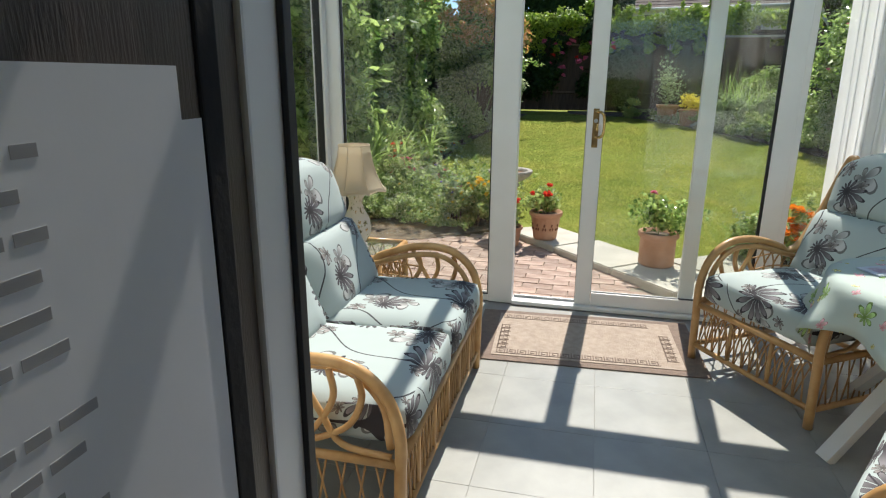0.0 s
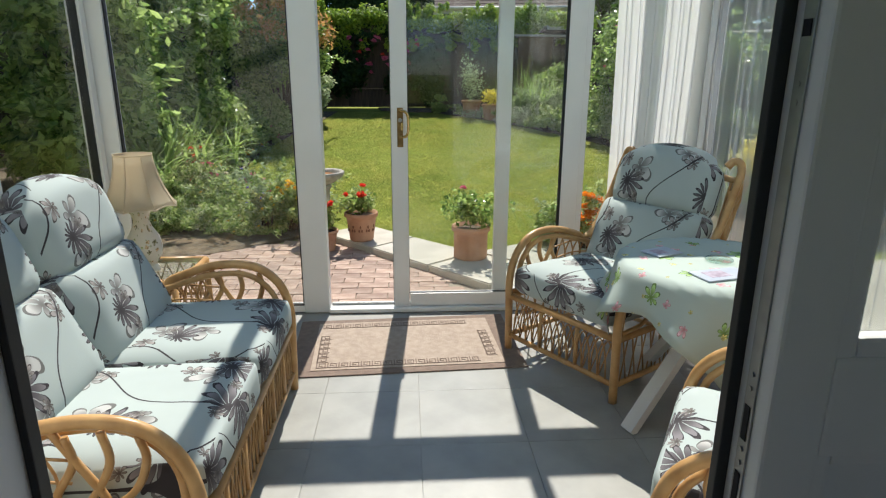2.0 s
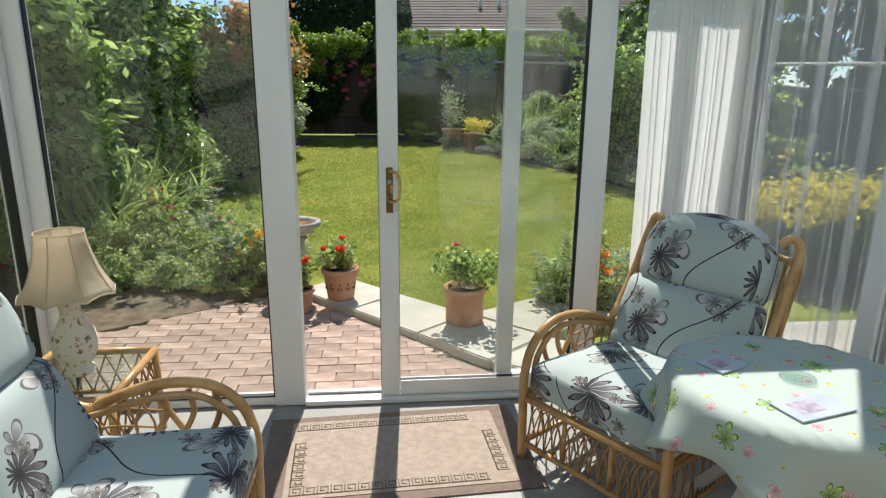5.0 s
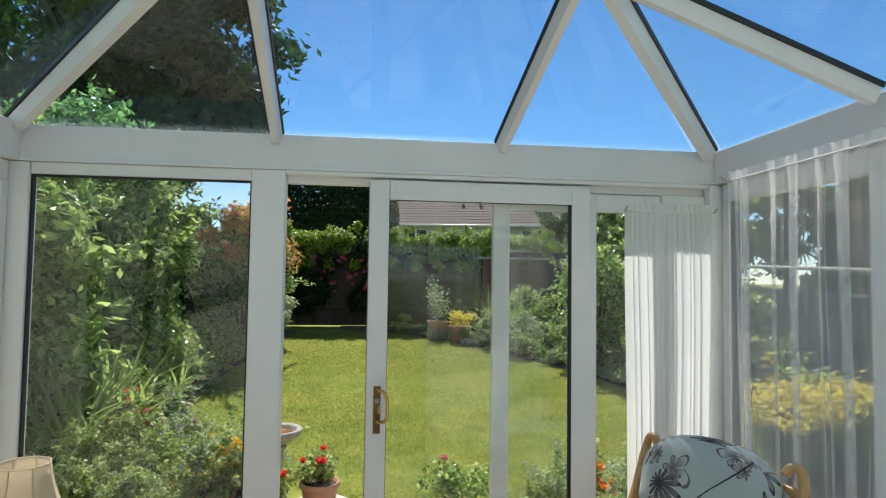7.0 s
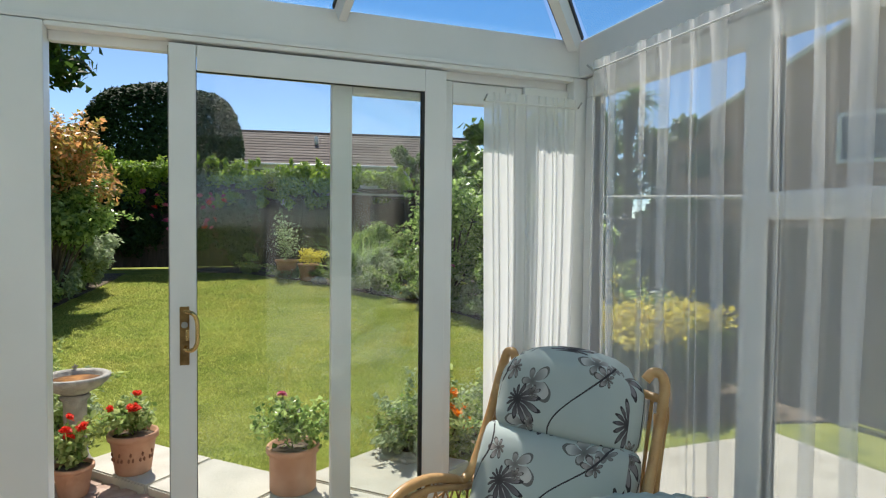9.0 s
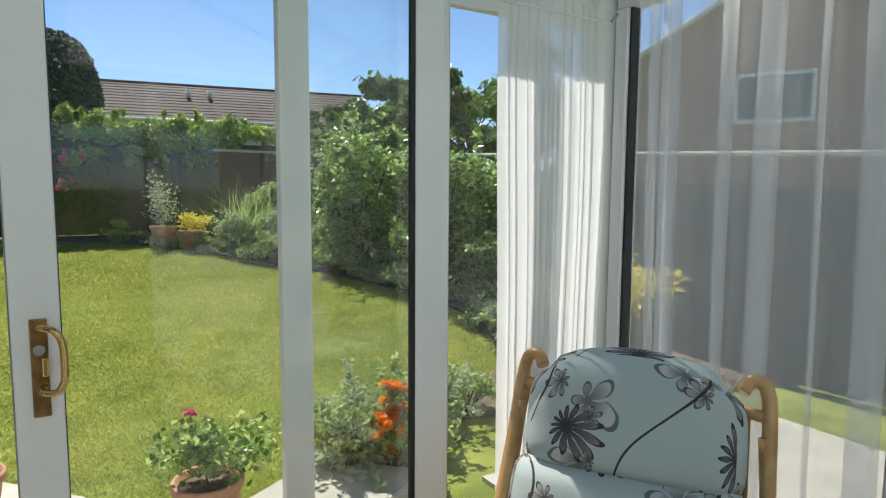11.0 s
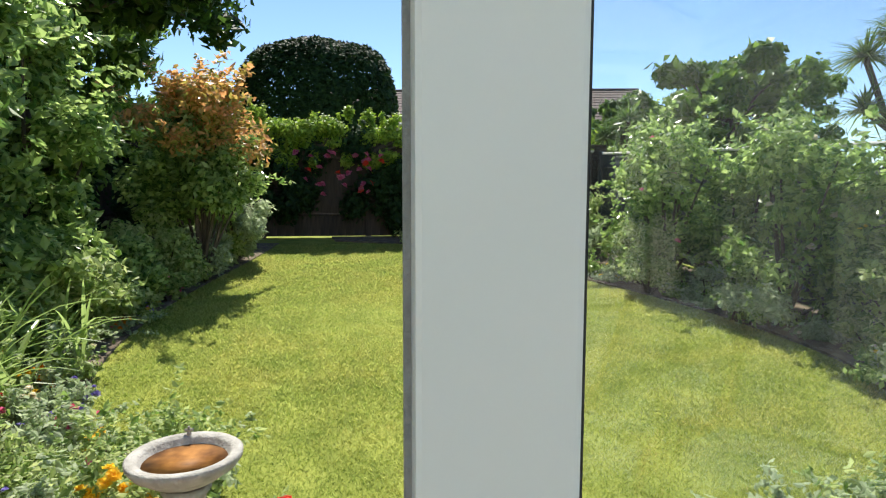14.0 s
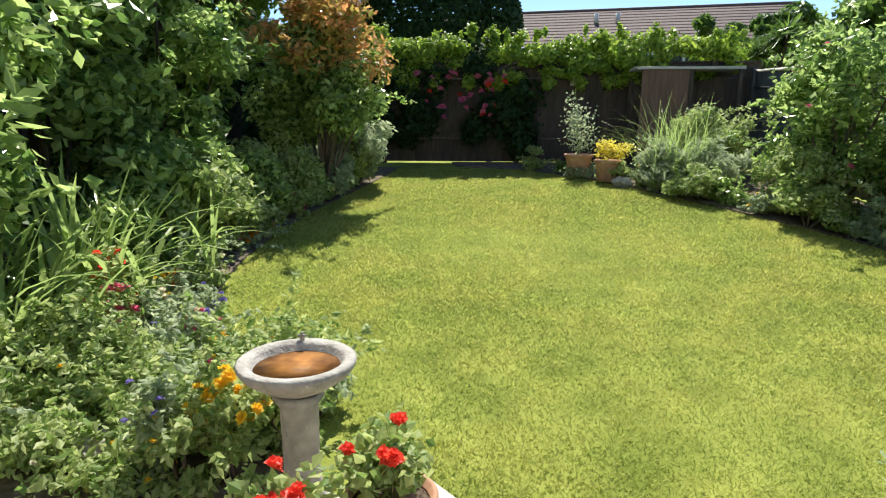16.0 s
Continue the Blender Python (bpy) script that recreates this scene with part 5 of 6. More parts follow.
def bed_plant(x, y, w, h, leaf, label, petal=None, pcount=0, psize=0.03, seed=0, size=0.024, count=900):
    fl = [("flowers", petal, pcount, psize)] if petal else None
    shrub("bedding_plant", label, x, y, w, w, h, leaf, size, count, 8, seed, "flowering plant", 0.02, fl)


r_ = random.Random(8)
# leafy bushes between the tall shrubs and the flowers
for x, y, w, h, leaf, sd in ((-2.75, 7.75, 0.9, 0.80, L_SHRUB, 151), (-2.7, 8.75, 1.0, 0.95, L_BED, 152), (-2.65, 9.4, 0.8, 0.70, L_BED, 153), (-2.6, 10.3, 0.9, 0.80, L_SHRUB, 154), (-3.0, 6.2, 0.8, 0.70, L_BED, 155), (-2.45, 11.2, 0.9, 0.85, L_BED, 156), (-2.3, 12.4, 0.9, 0.75, L_GREY, 157), (-2.2, 13.0, 0.7, 0.55, L_BED, 158)):
    shrub("mid_shrub", "sunlit leafy bush behind the border flowers", x, y, w, w, h, leaf, 0.042, 4200, 12, sd)
# low flowers along the left border
for i in range(30):
    t = i / 29
    y = 6.2 + 6.6 * t
    ex = float(np.interp(y, [5.85, 7.0, 7.7, 8.9, 12.2, 16.3], [-0.72, -1.55, -1.95, -2.2, -2.2, -2.1]))
    x = ex - r_.uniform(0.08, 0.55)
    petal, lab = r_.choice([(P_BLUE, "violet"), (P_ORANGE, "orange"), (P_WHITE, "cream"), (P_PINK, "pink"), (P_YELLOW, "yellow")])
    bed_plant(x, y, r_.uniform(0.25, 0.45), r_.uniform(0.12, 0.34), r_.choice([L_BED, L_GREY, L_BED]), "low bedding plant with %s flowers" % lab, petal, r_.randint(8, 16), 0.042, 100 + i, 0.026, 700)
bed_plant(-2.35, 9.75, 0.5, 0.34, L_BED, "bright orange and yellow marigolds at the lawn edge", P_ORANGE, 14, 0.05, 140)
bed_plant(-2.3, 7.1, 0.35, 0.62, L_BED, "tall red flower spikes in the border", P_RED, 34, 0.05, 141)
bed_plant(-2.1, 6.75, 0.35, 0.45, L_BED, "pink flower heads in the border", P_PINK, 18, 0.07, 142)
# dense low planting by the paving
for i in range(46):
    x = r_.uniform(-2.6, -0.78)
    y = 5.5 + r_.uniform(0.0, 1.0) + 0.35 * max(0, -1.2 - x) - 0.55 * max(0, -x - 1.4)
    leaf = r_.choice([L_BED, L_BED, L_BED, L_GREY])
    petal = r_.choice([None, P_YELLOW, P_YELLOW, P_WHITE, None])
    bed_plant(x, y, r_.uniform(0.28, 0.5), r_.uniform(0.15, 0.5), leaf, "low leafy bedding plant beside the brick paving", petal, 5, 0.026, 200 + i, 0.024, 900)
bed_plant(-1.0, 5.72, 0.36, 0.46, L_BED, "yellow and orange marigolds beside the bird bath", P_YELLOW, 44, 0.045, 300)
bed_plant(-1.25, 5.7, 0.30, 0.46, L_GREY, "violet sage spikes beside the marigolds", P_BLUE, 9, 0.03, 301)


# ---- bird bath and pots ----
def bird_bath(x, y):
    z = ground_z(y)
    H = 0.475 - z
    top = thing("bird_bath", "weathered stone bird bath holding rusty brown water", "bird bath", at=pose(x, y, z))
    bm = bmesh.new()
    lathe(bm, [(0.12, 0.0), (0.12, 0.05), (0.085, 0.075), (0.07, 0.11), (0.060, 0.22), (0.064, H - 0.16), (0.085, H - 0.13), (0.075, H - 0.115)], 24)
    part("pedestal", bm, STONE, top)
    bm = bmesh.new()
    lathe(bm, [(0.06, H - 0.115), (0.12, H - 0.085), (0.175, H - 0.045), (0.192, H - 0.022), (0.194, H - 0.006), (0.186, H), (0.160, H - 0.002), (0.148, H - 0.012), (0.140, H - 0.04), (0.09, H - 0.055), (0.0001, H - 0.06)], 48)
    part("bowl", bm, STONE, top)
    bm = bmesh.new()
    lathe(bm, [(0.141, H - 0.030), (0.0001, H - 0.0295)], 40)
    part("water", bm, RUSTY_WATER, top, "still rusty brown water")
    bm = bmesh.new()
    tube(bm, [(-0.03, 0.165, H - 0.004), (-0.03, 0.167, H + 0.014), (-0.03, 0.165, H + 0.03)], 0.010, 8, 3, 0.004)
    tube(bm, [(-0.045, 0.168, H + 0.014), (-0.015, 0.162, H + 0.018)], 0.006, 6)
    part("finial", bm, STONE, top, "small knob on the rim")


bird_bath(-0.645, 5.44)


def flower_pot(x, y, z, r, h, label, seed, leaf=L_BED, petal=P_RED, spread=1.25, tall=0.22, heads=6, motif=True, base_r=0.68, leaf_size=0.034, leaves=700):
    rr = np.random.default_rng(seed)
    top = thing("flower_pot", label, "flower pot", "terracotta pots", pose(x, y, z))
    bm = bmesh.new()
    lathe(bm, [(r * base_r, 0), (r * (base_r + 0.06), 0.01), (r * 0.93, h * 0.80), (r * 0.95, h * 0.84), (r * 1.05, h * 0.86), (r * 1.06, h * 0.97), (r * 1.02, h), (r * 0.93, h * 0.99), (r * 0.88, h * 0.85), (0.0001, h * 0.84)], 36)
    part("pot", bm, TERRACOTTA, top, "terracotta pot")
    bm = bmesh.new()
    lathe(bm, [(r * 0.89, h * 0.88), (0.0001, h * 0.90)], 24)
    part("soil", bm, SOIL, top)
    if motif:
        for q in range(5):
            bm = bmesh.new()
            a0 = -math.pi / 2 + (q - 2) * 0.55
            for s in (-1, 0, 1):
                a = a0 + 0.10 * s
                zz = h * (0.55 - 0.14 * abs(s))
                rad = r * (base_r + 0.06 + (0.87 - base_r) * zz / (h * 0.8)) + 0.001
                bmesh.ops.create_icosphere(bm, subdivisions=1, radius=0.011, matrix=Matrix.Translation((rad * math.cos(a), rad * math.sin(a), zz)) @ Matrix.Diagonal((0.7, 0.7, 1.3, 1)))
            part("relief", bm, TERRA_DARK, top, "dark moulded flower relief")
    blobs = [(rr.normal() * r * 0.5, rr.normal() * r * 0.5, h + tall * rr.uniform(0.25, 0.75), r * 0.55 * spread, r * 0.55 * spread, tall * 0.45) for _ in range(9)]
    c, nrm = clumped(rr, blobs, leaves, 0.3)
    c = c[c[:, 2] > h * 0.9]
    o = new("foliage", leaf_mesh("pot_leaves", c, leaf_size, leaf, rr, aspect=1.2, up=0.8))
    o.parent = top
    bm = bmesh.new()
    pts = []
    for _ in range(heads):
        a, q = rr.uniform(0, 2 * np.pi), rr.uniform(0.3, 1.2) * r
        tip = (math.cos(a) * q, math.sin(a) * q, h + tall * rr.uniform(0.85, 1.25))
        tube(bm, [(0, 0, h * 0.9), (tip[0] * 0.6, tip[1] * 0.6, h + tall * 0.6), tip], 0.003, 5, 3)
        pts.append(tip)
    part("flower_stem", bm, L_BED, top)
    rnd = random.Random(seed)
    for tip in pts if petal else []:
        for _ in range(4):
            bloom(top, [tip[i] + rnd.uniform(-0.014, 0.014) for i in range(3)], 0.036, petal, rnd)


flower_pot(-0.30, 5.16, -0.05, 0.13, 0.235, "terracotta pot of red geraniums on the slab", 1, tall=0.17, heads=5)
flower_pot(-0.58, 5.03, PATIO + 0.002, 0.10, 0.17, "small dark pot of red flowers beside the bird bath", 2, tall=0.2, motif=False)
flower_pot(0.545, 4.62, -0.05, 0.135, 0.245, "plain terracotta pot with a leafy green plant", 3, leaf=L_SHRUB, petal=P_PINK, tall=0.25, heads=1, motif=False, base_r=0.86, leaf_size=0.028, leaves=1100)
flower_pot(1.72, 12.35, ground_z(12.35) + 0.02, 0.18, 0.30, "far terracotta pot with yellow-green leaves", 4, leaf=L_YELLOW, petal=None, tall=0.25, heads=1, motif=False)
flower_pot(1.38, 12.75, ground_z(12.75) + 0.02, 0.20, 0.33, "far terracotta pot with a thin grey shrub", 5, leaf=L_GREY, petal=None, tall=0.8, heads=1, motif=False, spread=1.5)
bed_plant(1.50, 4.86, 0.34, 0.52, L_BED, "bright orange flowers at the slab edge", P_ORANGE, 46, 0.078, 310)
for i in range(16):
    x, y = r_.uniform(1.3, 2.4), 0
    y = 4.75 + 0.36 * (x - 1.3) + r_.uniform(0.1, 0.5)
    bed_plant(x, y, r_.uniform(0.25, 0.45), r_.uniform(0.15, 0.42), r_.choice([L_BED, L_GREY, L_GREY]), "low grey-green plant at the slab edge", r_.choice([None, P_WHITE, None]), 5, 0.026, 320 + i, 0.024, 700)

# ---- right border ----
# one golden shrub: its shade side painted as dark leaves, its sunlit top yellow
shrub("leafy_shrub", "shaded body of the golden shrub, coloured dark green", 4.0, 5.75, 1.5, 0.9, 0.70, L_IVY, 0.04, 6000, 14, 30, shoots=6)
shrub("golden_shrub", "sunlit top of the golden shrub in the side border, coloured yellow", 4.0, 5.75, 1.5, 1.0, 0.80, L_YELLOW, 0.032, 4200, 12, 31, base=0.60, shoots=2)
shrub("climbing_rose", "tall climbing rose with cream and peach blooms", 4.3, 9.0, 1.3, 2.2, 2.2, L_SHRUB, 0.05, 5400, 16, 32, flowers=[("rose_blooms", P_WHITE, 12, 0.07)])
shrub("climbing_rose", "tall climbing rose with cream and peach blooms", 4.2, 11.3, 1.5, 2.0, 2.5, L_SHRUB, 0.055, 5400, 16, 33, flowers=[("rose_blooms", P_PINK, 6, 0.07)])
shrub("border_shrub", "low grey-green shrub before the fence", 3.3, 13.3, 1.3, 1.2, 0.75, L_GREY, 0.04, 4000, 12, 34, aspect=3.4)
shrub("border_shrub", "leafy shrub before the fence", 3.9, 14.6, 1.6, 1.6, 1.3, L_BED, 0.045, 6000, 12, 35)
shrub("border_shrub", "leafy low shrub in the side border", 4.4, 7.2, 0.9, 1.4, 1.1, L_BED, 0.04, 5000, 12, 36, flowers=[("blooms", P_WHITE, 14, 0.04)])
shrub("border_shrub", "leafy low shrub in the side border", 4.3, 6.0, 0.9, 1.0, 0.9, L_SHRUB, 0.04, 4000, 12, 37)
shrub("border_shrub", "pale low shrub at the lawn edge", 2.75, 13.7, 0.9, 0.9, 0.75, L_GREY, 0.035, 3500, 10, 38)
shrub("border_shrub", "leafy low shrub under the roses", 3.8, 11.2, 0.8, 1.6, 0.8, L_BED, 0.04, 4000, 12, 39)

shrub("climbing_rose", "loose leafy rose against the grey fence", 4.55, 10.1, 1.0, 1.8, 1.95, L_SHRUB, 0.05, 4800, 14, 91, flowers=[("rose_blooms", P_WHITE, 6, 0.07)])
shrub("climbing_rose", "loose leafy rose against the grey fence", 4.5, 7.9, 0.9, 1.6, 1.7, L_SHRUB, 0.05, 4200, 14, 92, flowers=[("rose_blooms", P_YELLOW, 5, 0.07)])
shrub("climbing_rose", "loose leafy rose against the grey fence", 4.6, 12.6, 1.1, 1.8, 2.2, L_SHRUB, 0.055, 4800, 14, 93, flowers=[("rose_blooms", P_PINK, 5, 0.07)])
strap_plant("sword_leaf_plant", "fountain of fine upright grass before the fence", 3.0, 13.5, 230, 1.75, 24, 0.0065)
shrub("border_shrub", "low leafy plant at the lawn edge", 3.6, 10.6, 0.7, 1.0, 0.5, L_BED, 0.035, 2500, 10, 94, flowers=[("blooms", P_WHITE, 8, 0.03)])
shrub("border_shrub", "low leafy plant at the lawn edge", 3.95, 9.0, 0.6, 1.1, 0.45, L_GREY, 0.035, 2500, 10, 95)
shrub("border_shrub", "low leafy plant at the lawn edge", 3.0, 12.4, 0.7, 0.9, 0.5, L_BED, 0.035, 2500, 10, 96)

# low plants that spill over the lawn's right edge
for i, (x, y) in enumerate(outline(RIGHT_EDGE[2:9], 3)):
    leaf = (L_BED, L_GREY, L_SHRUB)[i % 3]
    bed_plant(x + 0.22 + 0.12 * math.sin(i * 2.3), y + 0.05, 0.55 + 0.12 * math.sin(i * 1.7), 0.34 + 0.14 * math.sin(i * 2.9), leaf, "low leafy plant spilling over the lawn edge", (P_WHITE, None, P_YELLOW, None)[i % 4], 6, 0.035, 400 + i, 0.032, 1500)

# ---- fences ----
def fence(name, label, a, b, height, board_w, material, gz, post_gap=1.83):
    """Close-boarded fence: posts, rails, a cap (sunlight painted in as a pale colour on the grey fence) and overlapping
    boards.
    """
    top = thing(name, label, "fence")
    a, b = Vector((*a, 0)), Vector((*b, 0))
    d = (b - a)
    L = d.length
    d.normalize()
    ang_ = math.degrees(math.atan2(d.y, d.x))
    post = link_mesh("post", boxed(-0.05, 0.05, -0.05, 0.05, -0.3, height + 0.06, bevel=0.006), material)
    board = link_mesh("board", boxed(-board_w / 2 - 0.006, board_w / 2 + 0.006, -0.008, 0.008, 0.02, height, bevel=0.002), material)
    s = 0.0
    while s <= L + 0.01:
        q = a + d * s
        o = new("post", post)
        o.parent = top
        o.matrix_basis = pose(q.x, q.y, gz(q.y), 0, 0, ang_)
        s += post_gap
    k = 0
    s = board_w / 2
    while s < L:
        q = a + d * s
        o = new("board", board)
        o.parent = top
        o.matrix_basis = pose(q.x, q.y, gz(q.y), 0, 0, ang_ + (3.5 if k % 2 else -3.5))
        s += board_w
        k += 1
    zz = (gz(a.y), gz(b.y))
    bm = bmesh.new()
    tube(bm, [(a.x, a.y, zz[0] + height + 0.012), (b.x, b.y, zz[1] + height + 0.012)], 0.03, 4)
    # the grey fence's cap is coloured pale to paint the sun on its edge
    part("capping_rail", bm, RENDERED if material is FENCE_GREY else material, top, "capping rail")
    for h in (0.4, height - 0.25):
        bm = bmesh.new()
        tube(bm, [(a.x, a.y, zz[0] + h), (b.x, b.y, zz[1] + h)], 0.028, 4)
        part("rail", bm, material, top)


fence("garden_fence", "dark stained close-boarded fence under ivy", (-5.4, FENCE_Y), (4.5, FENCE_Y), 1.64, 0.15, FENCE_WOOD, ground_z)
fence("side_fence", "grey weathered close-boarded side fence", (4.4, 14.25), (FENCE_X, -2.0), 1.50, 0.15, FENCE_GREY, ground_z)
fence("side_fence", "dark close-boarded side fence behind shrubs", (-5.6, -2.0), (-5.2, 14.25), 1.8, 0.16, FENCE_WOOD, ground_z)

# leafy top along the far fence
r4 = np.random.default_rng(40)
GF = ground_z(FENCE_Y)
bl = scatter_blobs(r4, (-4.6, 4.2, FENCE_Y - 0.24, FENCE_Y + 0.08, GF + 1.74, GF + 1.95), 80, 0.14, 0.27, 0.8)
bl += scatter_blobs(r4, (-4.6, 4.2, FENCE_Y - 0.26, FENCE_Y - 0.10, GF + 1.32, GF + 1.74), 60, 0.09, 0.23, 0.8)
bl += scatter_blobs(r4, (-4.6, 4.2, FENCE_Y - 0.24, FENCE_Y + 0.08, GF + 1.97, GF + 2.16), 60, 0.04, 0.12, 1.6)
c, nrm = clumped(r4, bl, 46000, 0.3)
plant("ivy_hedge", "sunlit green hedge spilling over the far fence", "hedge", leaf_mesh("ivy_top", c, 0.044, L_HEDGE, r4, normals=nrm), stems_from((0.0, FENCE_Y - 0.15, GF + 1.4), [q[:3] for q in bl[:20]], 0.02))
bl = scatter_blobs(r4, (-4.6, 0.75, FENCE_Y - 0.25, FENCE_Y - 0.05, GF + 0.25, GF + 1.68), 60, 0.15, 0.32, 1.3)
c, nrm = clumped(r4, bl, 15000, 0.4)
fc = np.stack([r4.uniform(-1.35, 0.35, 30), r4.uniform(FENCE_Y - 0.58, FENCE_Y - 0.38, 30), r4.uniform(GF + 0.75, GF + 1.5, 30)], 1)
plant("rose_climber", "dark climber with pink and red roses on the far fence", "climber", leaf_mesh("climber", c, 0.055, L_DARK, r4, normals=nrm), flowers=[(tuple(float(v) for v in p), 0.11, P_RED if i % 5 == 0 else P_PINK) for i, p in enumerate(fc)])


# ---- beyond the garden ----
def topiary(x, y, w, d, h):
    r = np.random.default_rng(51)
    k = 60000
    dirs = r.normal(size=(k, 3))
    dirs /= np.linalg.norm(dirs, axis=1)[:, None]
    q = dirs / (np.abs(dirs) ** 3.4).sum(1)[:, None] ** (1 / 3.4)
    lump = 1 + 0.02 * np.sin(dirs[:, :1] * 9 + 2) + 0.02 * np.sin(dirs[:, 2:] * 8)
    c = np.array([x, y, h * 0.56]) + q * np.array([w / 2, d / 2, h * 0.44]) * lump * r.uniform(0.93, 1.03, (k, 1))
    bm = bmesh.new()
    tube(bm, [(x, y, -0.1), (x, y, h * 0.5)], 0.22, 8)
    plant("clipped_tree", "big dark clipped evergreen behind the fence", "tree", leaf_mesh("topiary", c, 0.085, L_DARK, r, normals=dirs), [bm], at=BEYOND)


topiary(-1.35, 24.0, 4.9, 4.0, 5.85)


def tree(name, label, x, y, h, crown, leaf, size, count, blobs, seed, trunk=0.2, z0=None):
    r = np.random.default_rng(seed)
    bl = []
    bm = bmesh.new()
    g = ground_z(y)
    tube(bm, [(x, y, g - 0.1), (x + 0.1, y, g + h * 0.35), (x - 0.1, y + 0.1, g + h * 0.75)], trunk, 10, 5, trunk * 0.35)
    for _ in range(blobs):
        a, q = r.uniform(0, 2 * np.pi), math.sqrt(r.uniform(0.02, 1))
        zz = g + h * r.uniform(z0 or 0.45, 0.97)
        bx, by = x + math.cos(a) * crown * q, y + math.sin(a) * crown * q
        rr = crown * r.uniform(0.18, 0.34)
        bl.append((bx, by, zz, rr, rr, rr * 0.7))
        tube(bm, [(x, y, g + h * 0.4), ((x + bx) / 2, (y + by) / 2, (g + h * 0.45 + zz) / 2 + 0.2), (bx, by, zz)], trunk * 0.28, 6, 4, 0.012)
    c, nrm = clumped(r, bl, count, 0.3)
    top = thing(name, label, "tree", at=BEYOND)
    part("trunk", bm, BARK, top)
    o = new("crown", leaf_mesh(name + "_crown", c, size, leaf, r, normals=nrm))
    o.parent = top


tree("shade_tree", "tall dark leafy tree behind the far shrubs", -8.3, 21.0, 13.0, 5.0, L_TREE, 0.20, 30000, 60, 61, 0.35, 0.42)
tree("shade_tree", "tall dark leafy tree beyond the side fence", -10.5, 12.0, 10.0, 3.6, L_TREE, 0.16, 22000, 44, 62, 0.25, 0.3)


def palm(x, y, h, seed, spread=1.3):
    r = np.random.default_rng(seed)
    bm = bmesh.new()
    tube(bm, [(x, y, -0.1), (x + 0.1, y, h * 0.5), (x, y, h * 0.8)], 0.16, 8, 4, 0.1)
    verts, faces = [], []
    for hx, hy, hz in [(x, y, h * 0.8), (x + 0.6, y, h * 0.68), (x - 0.5, y + 0.2, h * 0.72), (x + 0.1, y - 0.3, h * 0.86), (x + 0.75, y + 0.2, h * 0.55), (x - 0.6, y, h * 0.52), (x + 0.2, y - 0.3, h * 0.42)]:
        tube(bm, [(x, y, h * 0.45), (hx, hy, hz)], 0.07, 6, 3)
        for _ in range(170):
            d = r.normal(size=3)
            d[2] = abs(d[2]) * 0.8 - 0.15
            d /= np.linalg.norm(d)
            L = spread * r.uniform(0.6, 1.0)
            sd = np.cross(d, (0, 0, 1))
            sd /= np.linalg.norm(sd) + 1e-6
            p0 = np.array((hx, hy, hz))
            i0 = len(verts)
            for t in (0, 0.5, 1):
                p = p0 + d * L * t - np.array((0, 0, 0.35 * L * t * t))
                w = 0.035 * (1 - t) + 0.004
                verts += [tuple(p - sd * w), tuple(p + sd * w)]
            faces += [(i0, i0 + 1, i0 + 3, i0 + 2), (i0 + 2, i0 + 3, i0 + 5, i0 + 4)]
    top = thing("cabbage_palm", "tall spiky cabbage palm beyond the fence", "palm", at=BEYOND)
    part("trunk", bm, BARK, top)
    o = new("crown", sheet("palm_crown", verts, faces, L_IVY))
    o.parent = top


palm(10.7, 14.6, 5.5, 71, 1.05)
palm(9.3, 24.5, 4.3, 72, 1.2)
for i, (x, y, h, w) in enumerate([(12.6, 30.0, 4.9, 1.9), (15.4, 33.0, 5.0, 2.4), (10.2, 31.0, 4.7, 1.3), (-10.0, 26.0, 7.0, 3.4), (-16.0, 20.0, 8.0, 4.0), (19.0, 30.0, 6.2, 2.6), (9.4, 18.5, 4.1, 1.5), (12.4, 13.4, 3.6, 1.5)]):
    tree("far_tree", "rounded green tree beyond the gardens", x, y, h, w, L_IVY, 0.2, 11000, 46, 80 + i, 0.18, 0.25)


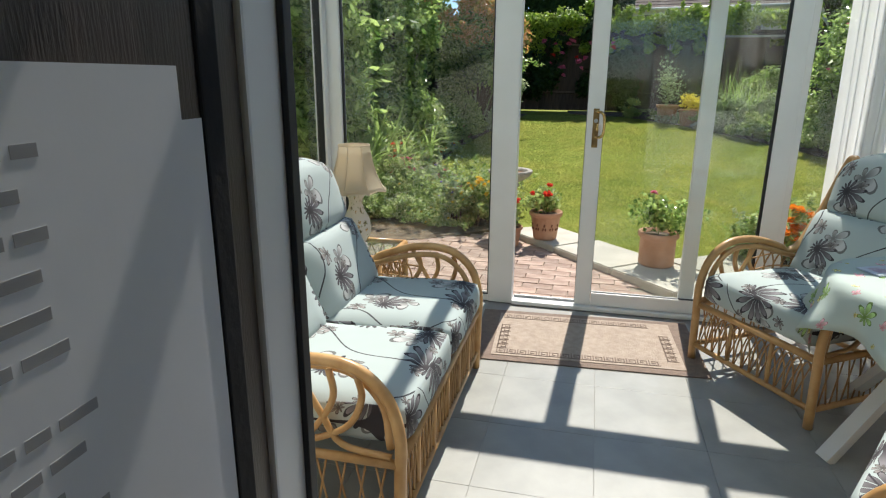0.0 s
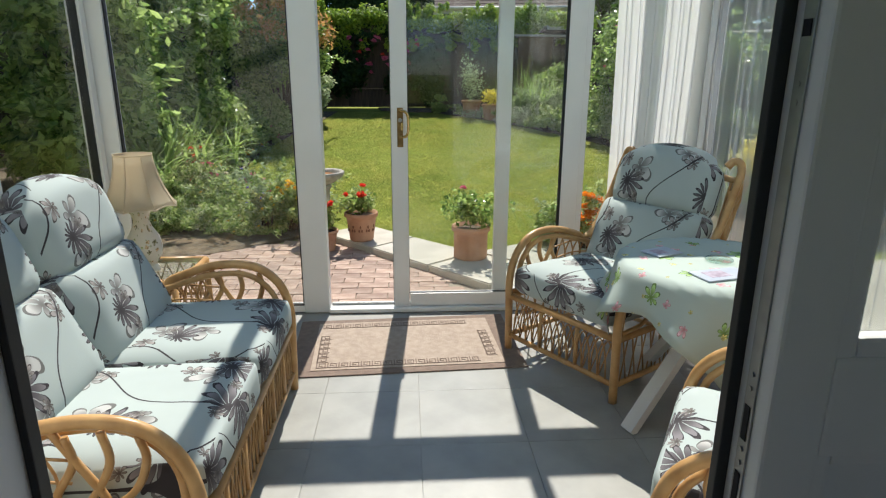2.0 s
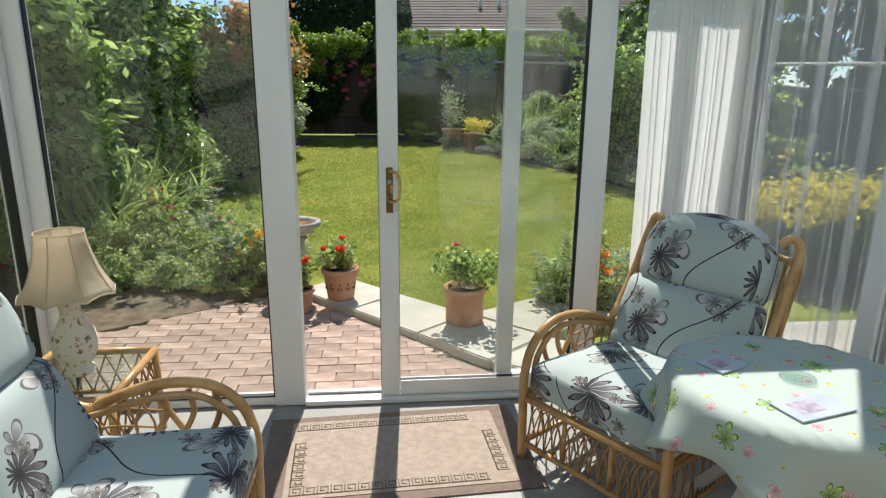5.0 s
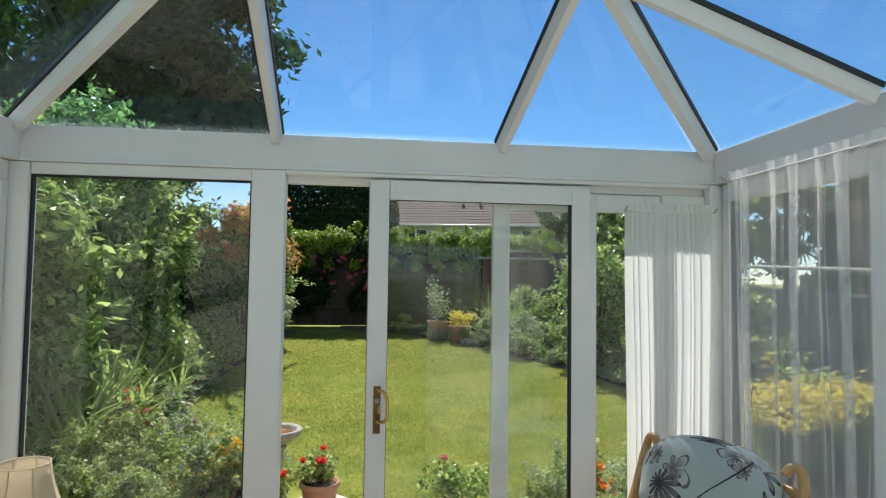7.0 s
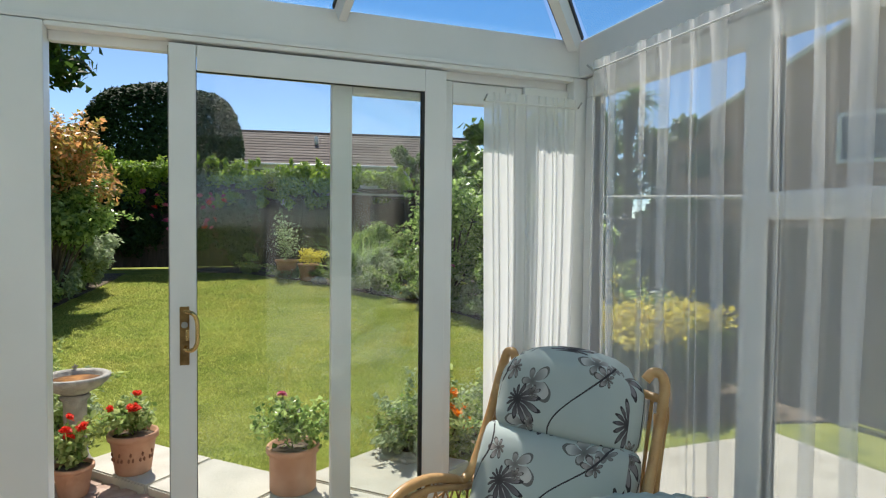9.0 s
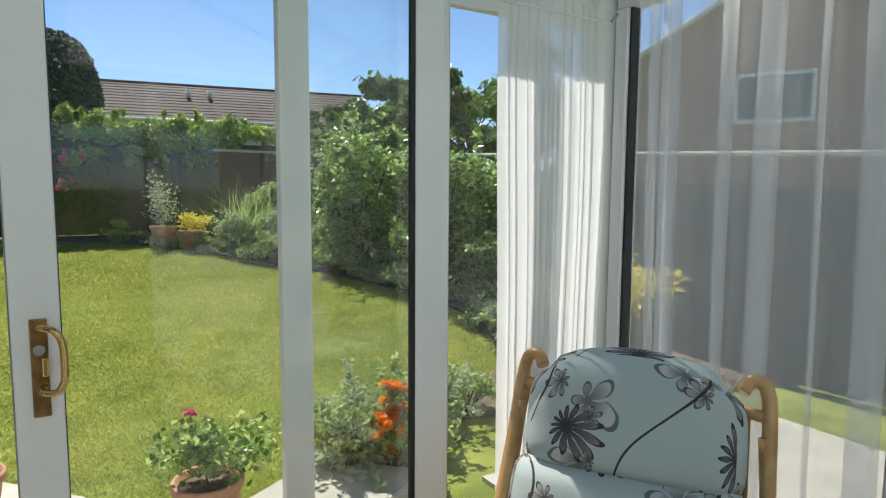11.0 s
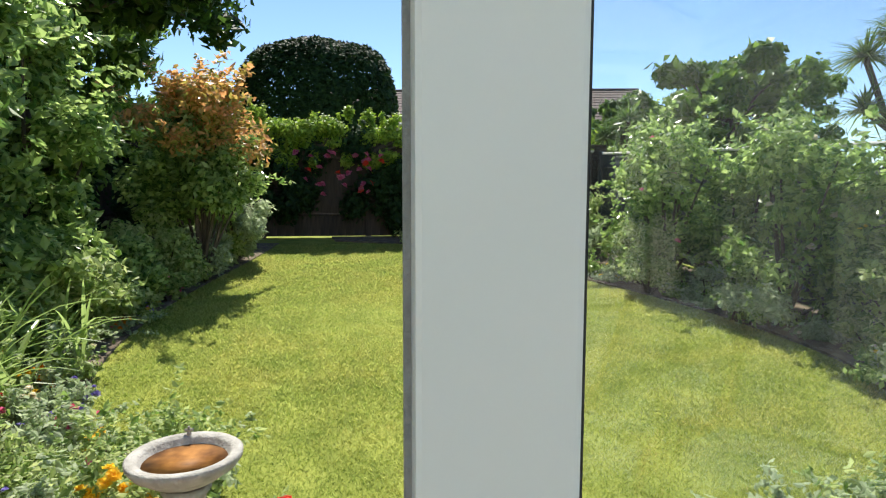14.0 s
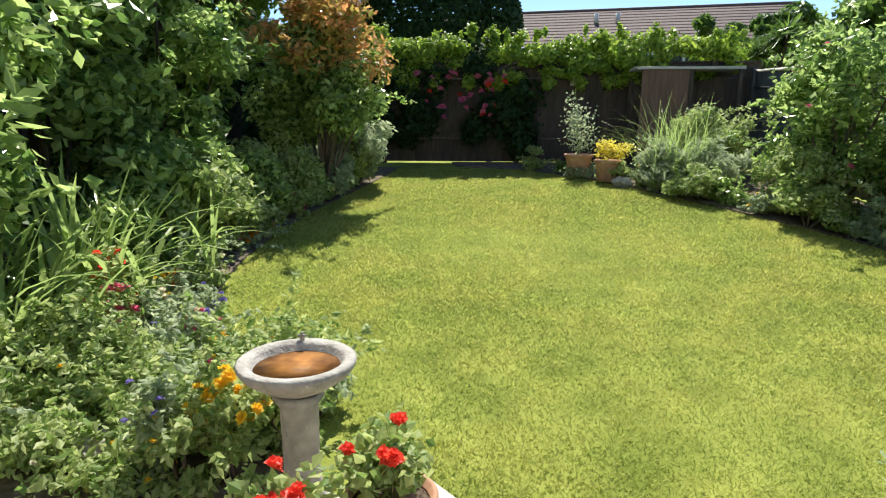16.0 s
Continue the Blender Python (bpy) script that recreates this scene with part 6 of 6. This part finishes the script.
def house_block(name, label, cx, cy, w, d, eave, ridge, turn, wall_mat, windows=5):
    """A house with tiled pitched roof, gables, barge boards and windows."""
    top = thing(name, label, "house", at=BEYOND @ pose(cx, cy, 0.0, 0, 0, turn))
    bm = boxed(-w / 2, w / 2, -d / 2, d / 2, -0.3, eave)
    v = [bm.verts.new(p) for p in ((-w / 2, -d / 2, eave), (-w / 2, d / 2, eave), (-w / 2, 0, ridge), (w / 2, -d / 2, eave), (w / 2, d / 2, eave), (w / 2, 0, ridge))]
    bm.faces.new((v[0], v[1], v[2]))
    bm.faces.new((v[3], v[5], v[4]))
    part("wall", bm, wall_mat, top)
    n = 12
    over = 0.35
    bm = bmesh.new()
    tube(bm, [(-w / 2 - 0.2, 0, ridge + 0.07), (w / 2 + 0.2, 0, ridge + 0.07)], 0.10, 8)
    roof_ = part("roof", bm, ROOF_TILE, top, "brown tiled pitched roof")
    for s in (-1, 1):
        for k in range(n):
            bm = bmesh.new()
            t0, t1 = k / n, (k + 1) / n
            y0, y1 = s * (d / 2 + over) * (1 - t0), s * (d / 2 + over) * (1 - t1)
            drop_ = (ridge - eave) * over / (d / 2)
            z0, z1 = eave - drop_ + (ridge - eave + drop_) * t0, eave - drop_ + (ridge - eave + drop_) * t1
            q = [bm.verts.new(p) for p in ((-w / 2 - 0.2, y0, z0 + 0.09), (w / 2 + 0.2, y0, z0 + 0.09), (w / 2 + 0.2, y1, z1 + 0.06), (-w / 2 - 0.2, y1, z1 + 0.06), (-w / 2 - 0.2, y0, z0 + 0.03), (w / 2 + 0.2, y0, z0 + 0.03))]
            bm.faces.new(q[:4])
            bm.faces.new((q[0], q[4], q[5], q[1]))
            part("tile_course", bm, ROOF_TILE, roof_)
    for s in (-1, 1):
        for g_ in (-1, 1):
            bm = bmesh.new()
            tube(bm, [(s * (w / 2 + 0.22), g_ * (d / 2 + over), eave - 0.15), (s * (w / 2 + 0.22), 0, ridge + 0.02)], 0.09, 4)
            part("barge_board", bm, UPVC, top, "white barge board")
    for s in (-1, 1):
        bm = bmesh.new()
        tube(bm, [(-w / 2 - 0.2, s * (d / 2 + over), eave - 0.15), (w / 2 + 0.2, s * (d / 2 + over), eave - 0.15)], 0.07, 6)
        part("gutter", bm, UPVC, top)
    for k in range(windows):
        x = -w / 2 + w * (k + 0.5) / windows
        for z0 in ((eave - 1.45, eave - 0.35), (eave - 4.0, eave - 2.7)):
            if z0[0] < 0.4:
                continue
            wdw = part("window", boxed(x - 0.75, x + 0.75, -d / 2 - 0.06, -d / 2 + 0.02, z0[0], z0[1]), UPVC, top, "white framed window")
            for s in (-1, 1):
                part("pane", boxed(x + s * 0.36 - 0.29, x + s * 0.36 + 0.29, -d / 2 - 0.075, -d / 2 - 0.05, z0[0] + 0.08, z0[1] - 0.08), DARK_PANE, wdw)
    for s in (-1, 1):
        wdw = part("window", boxed(s * w / 2 - 0.06, s * w / 2 + 0.06, -0.8, 0.8, eave - 0.75, eave + 0.35), UPVC, top, "white framed gable window")
        part("pane", boxed(s * w / 2 - 0.075, s * w / 2 + 0.075, -0.7, 0.7, eave - 0.66, eave + 0.26), DARK_PANE, wdw)
    for k in (-0.04, 0.02):
        bm = bmesh.new()
        tube(bm, [(w * k, -d * 0.2, eave + (ridge - eave) * 0.62), (w * k, -d * 0.2, eave + (ridge - eave) * 0.62 + 0.5)], 0.12, 8)
        part("roof_vent", bm, RENDERED, roof_, "pale roof vent")


house_block("terrace_house", "long low terrace with a brown tiled roof", 7.2, 41.0, 19.0, 9.0, 4.9, 7.2, -10, RENDERED, windows=8)
house_block("brick_house", "red brick house with a white barge board", 16.9, 11.6, 8.0, 8.6, 3.5, 6.1, 30, HOUSE_BRICK, windows=2)


# lean-to shelter in the far corner
shed = thing("garden_shelter", "brown timber lean-to with a pale felt roof edge", "shed")
gz_ = ground_z(13.3)
SHED_TOP = gz_ + 1.56
part("side_panel", boxed(2.42, 3.14, 13.55, 13.59, gz_, SHED_TOP, bevel=0.004), surface("shed_wood", (0.15, 0.085, 0.055), (0.24, 0.14, 0.09), rough=0.8, scale=5, stretch=(6, 6, 0.6)), shed, "reddish brown boarded panel")
part("back_panel", boxed(2.36, 3.94, 14.10, 14.16, gz_, SHED_TOP - 0.08), FENCE_WOOD, shed)
part("roof", boxed(2.32, 3.96, 13.51, 14.18, SHED_TOP, SHED_TOP + 0.04, bevel=0.004), CONCRETE, shed, "pale felt roof edge")
part("post", boxed(3.14, 3.20, 13.54, 13.60, gz_, SHED_TOP, bevel=0.004), FENCE_WOOD, shed)
part("post", boxed(3.88, 3.94, 13.54, 13.60, gz_, SHED_TOP, bevel=0.004), FENCE_WOOD, shed)
plate_ = thing("fence_sign", "small pale plate on the far fence", "sign")
part("plate", boxed(1.42, 1.63, FENCE_Y - 0.075, FENCE_Y - 0.05, GF + 1.28, GF + 1.40, bevel=0.003), RENDERED, plate_)
# rocks at the bed edges
for i, (x, y, s_) in enumerate([(-1.64, 5.75, 0.10), (1.26, 4.82, 0.09), (1.47, 4.96, 0.08), (1.85, 12.0, 0.13)]):
    bm = bmesh.new()
    bmesh.ops.create_icosphere(bm, subdivisions=3, radius=1.0)
    for v in bm.verts:
        v.co *= s_ * (1 + 0.35 * noise.noise(v.co * 1.6 + Vector((i * 7, 0, 0))))
        v.co.z *= 0.6
    ob = solo("rock", bm, STONE, "pale rounded garden stone in the bed", "rock", group="garden stones")
    ob.location = (x, y, ground_z(y) + 0.022 + s_ * 0.3)
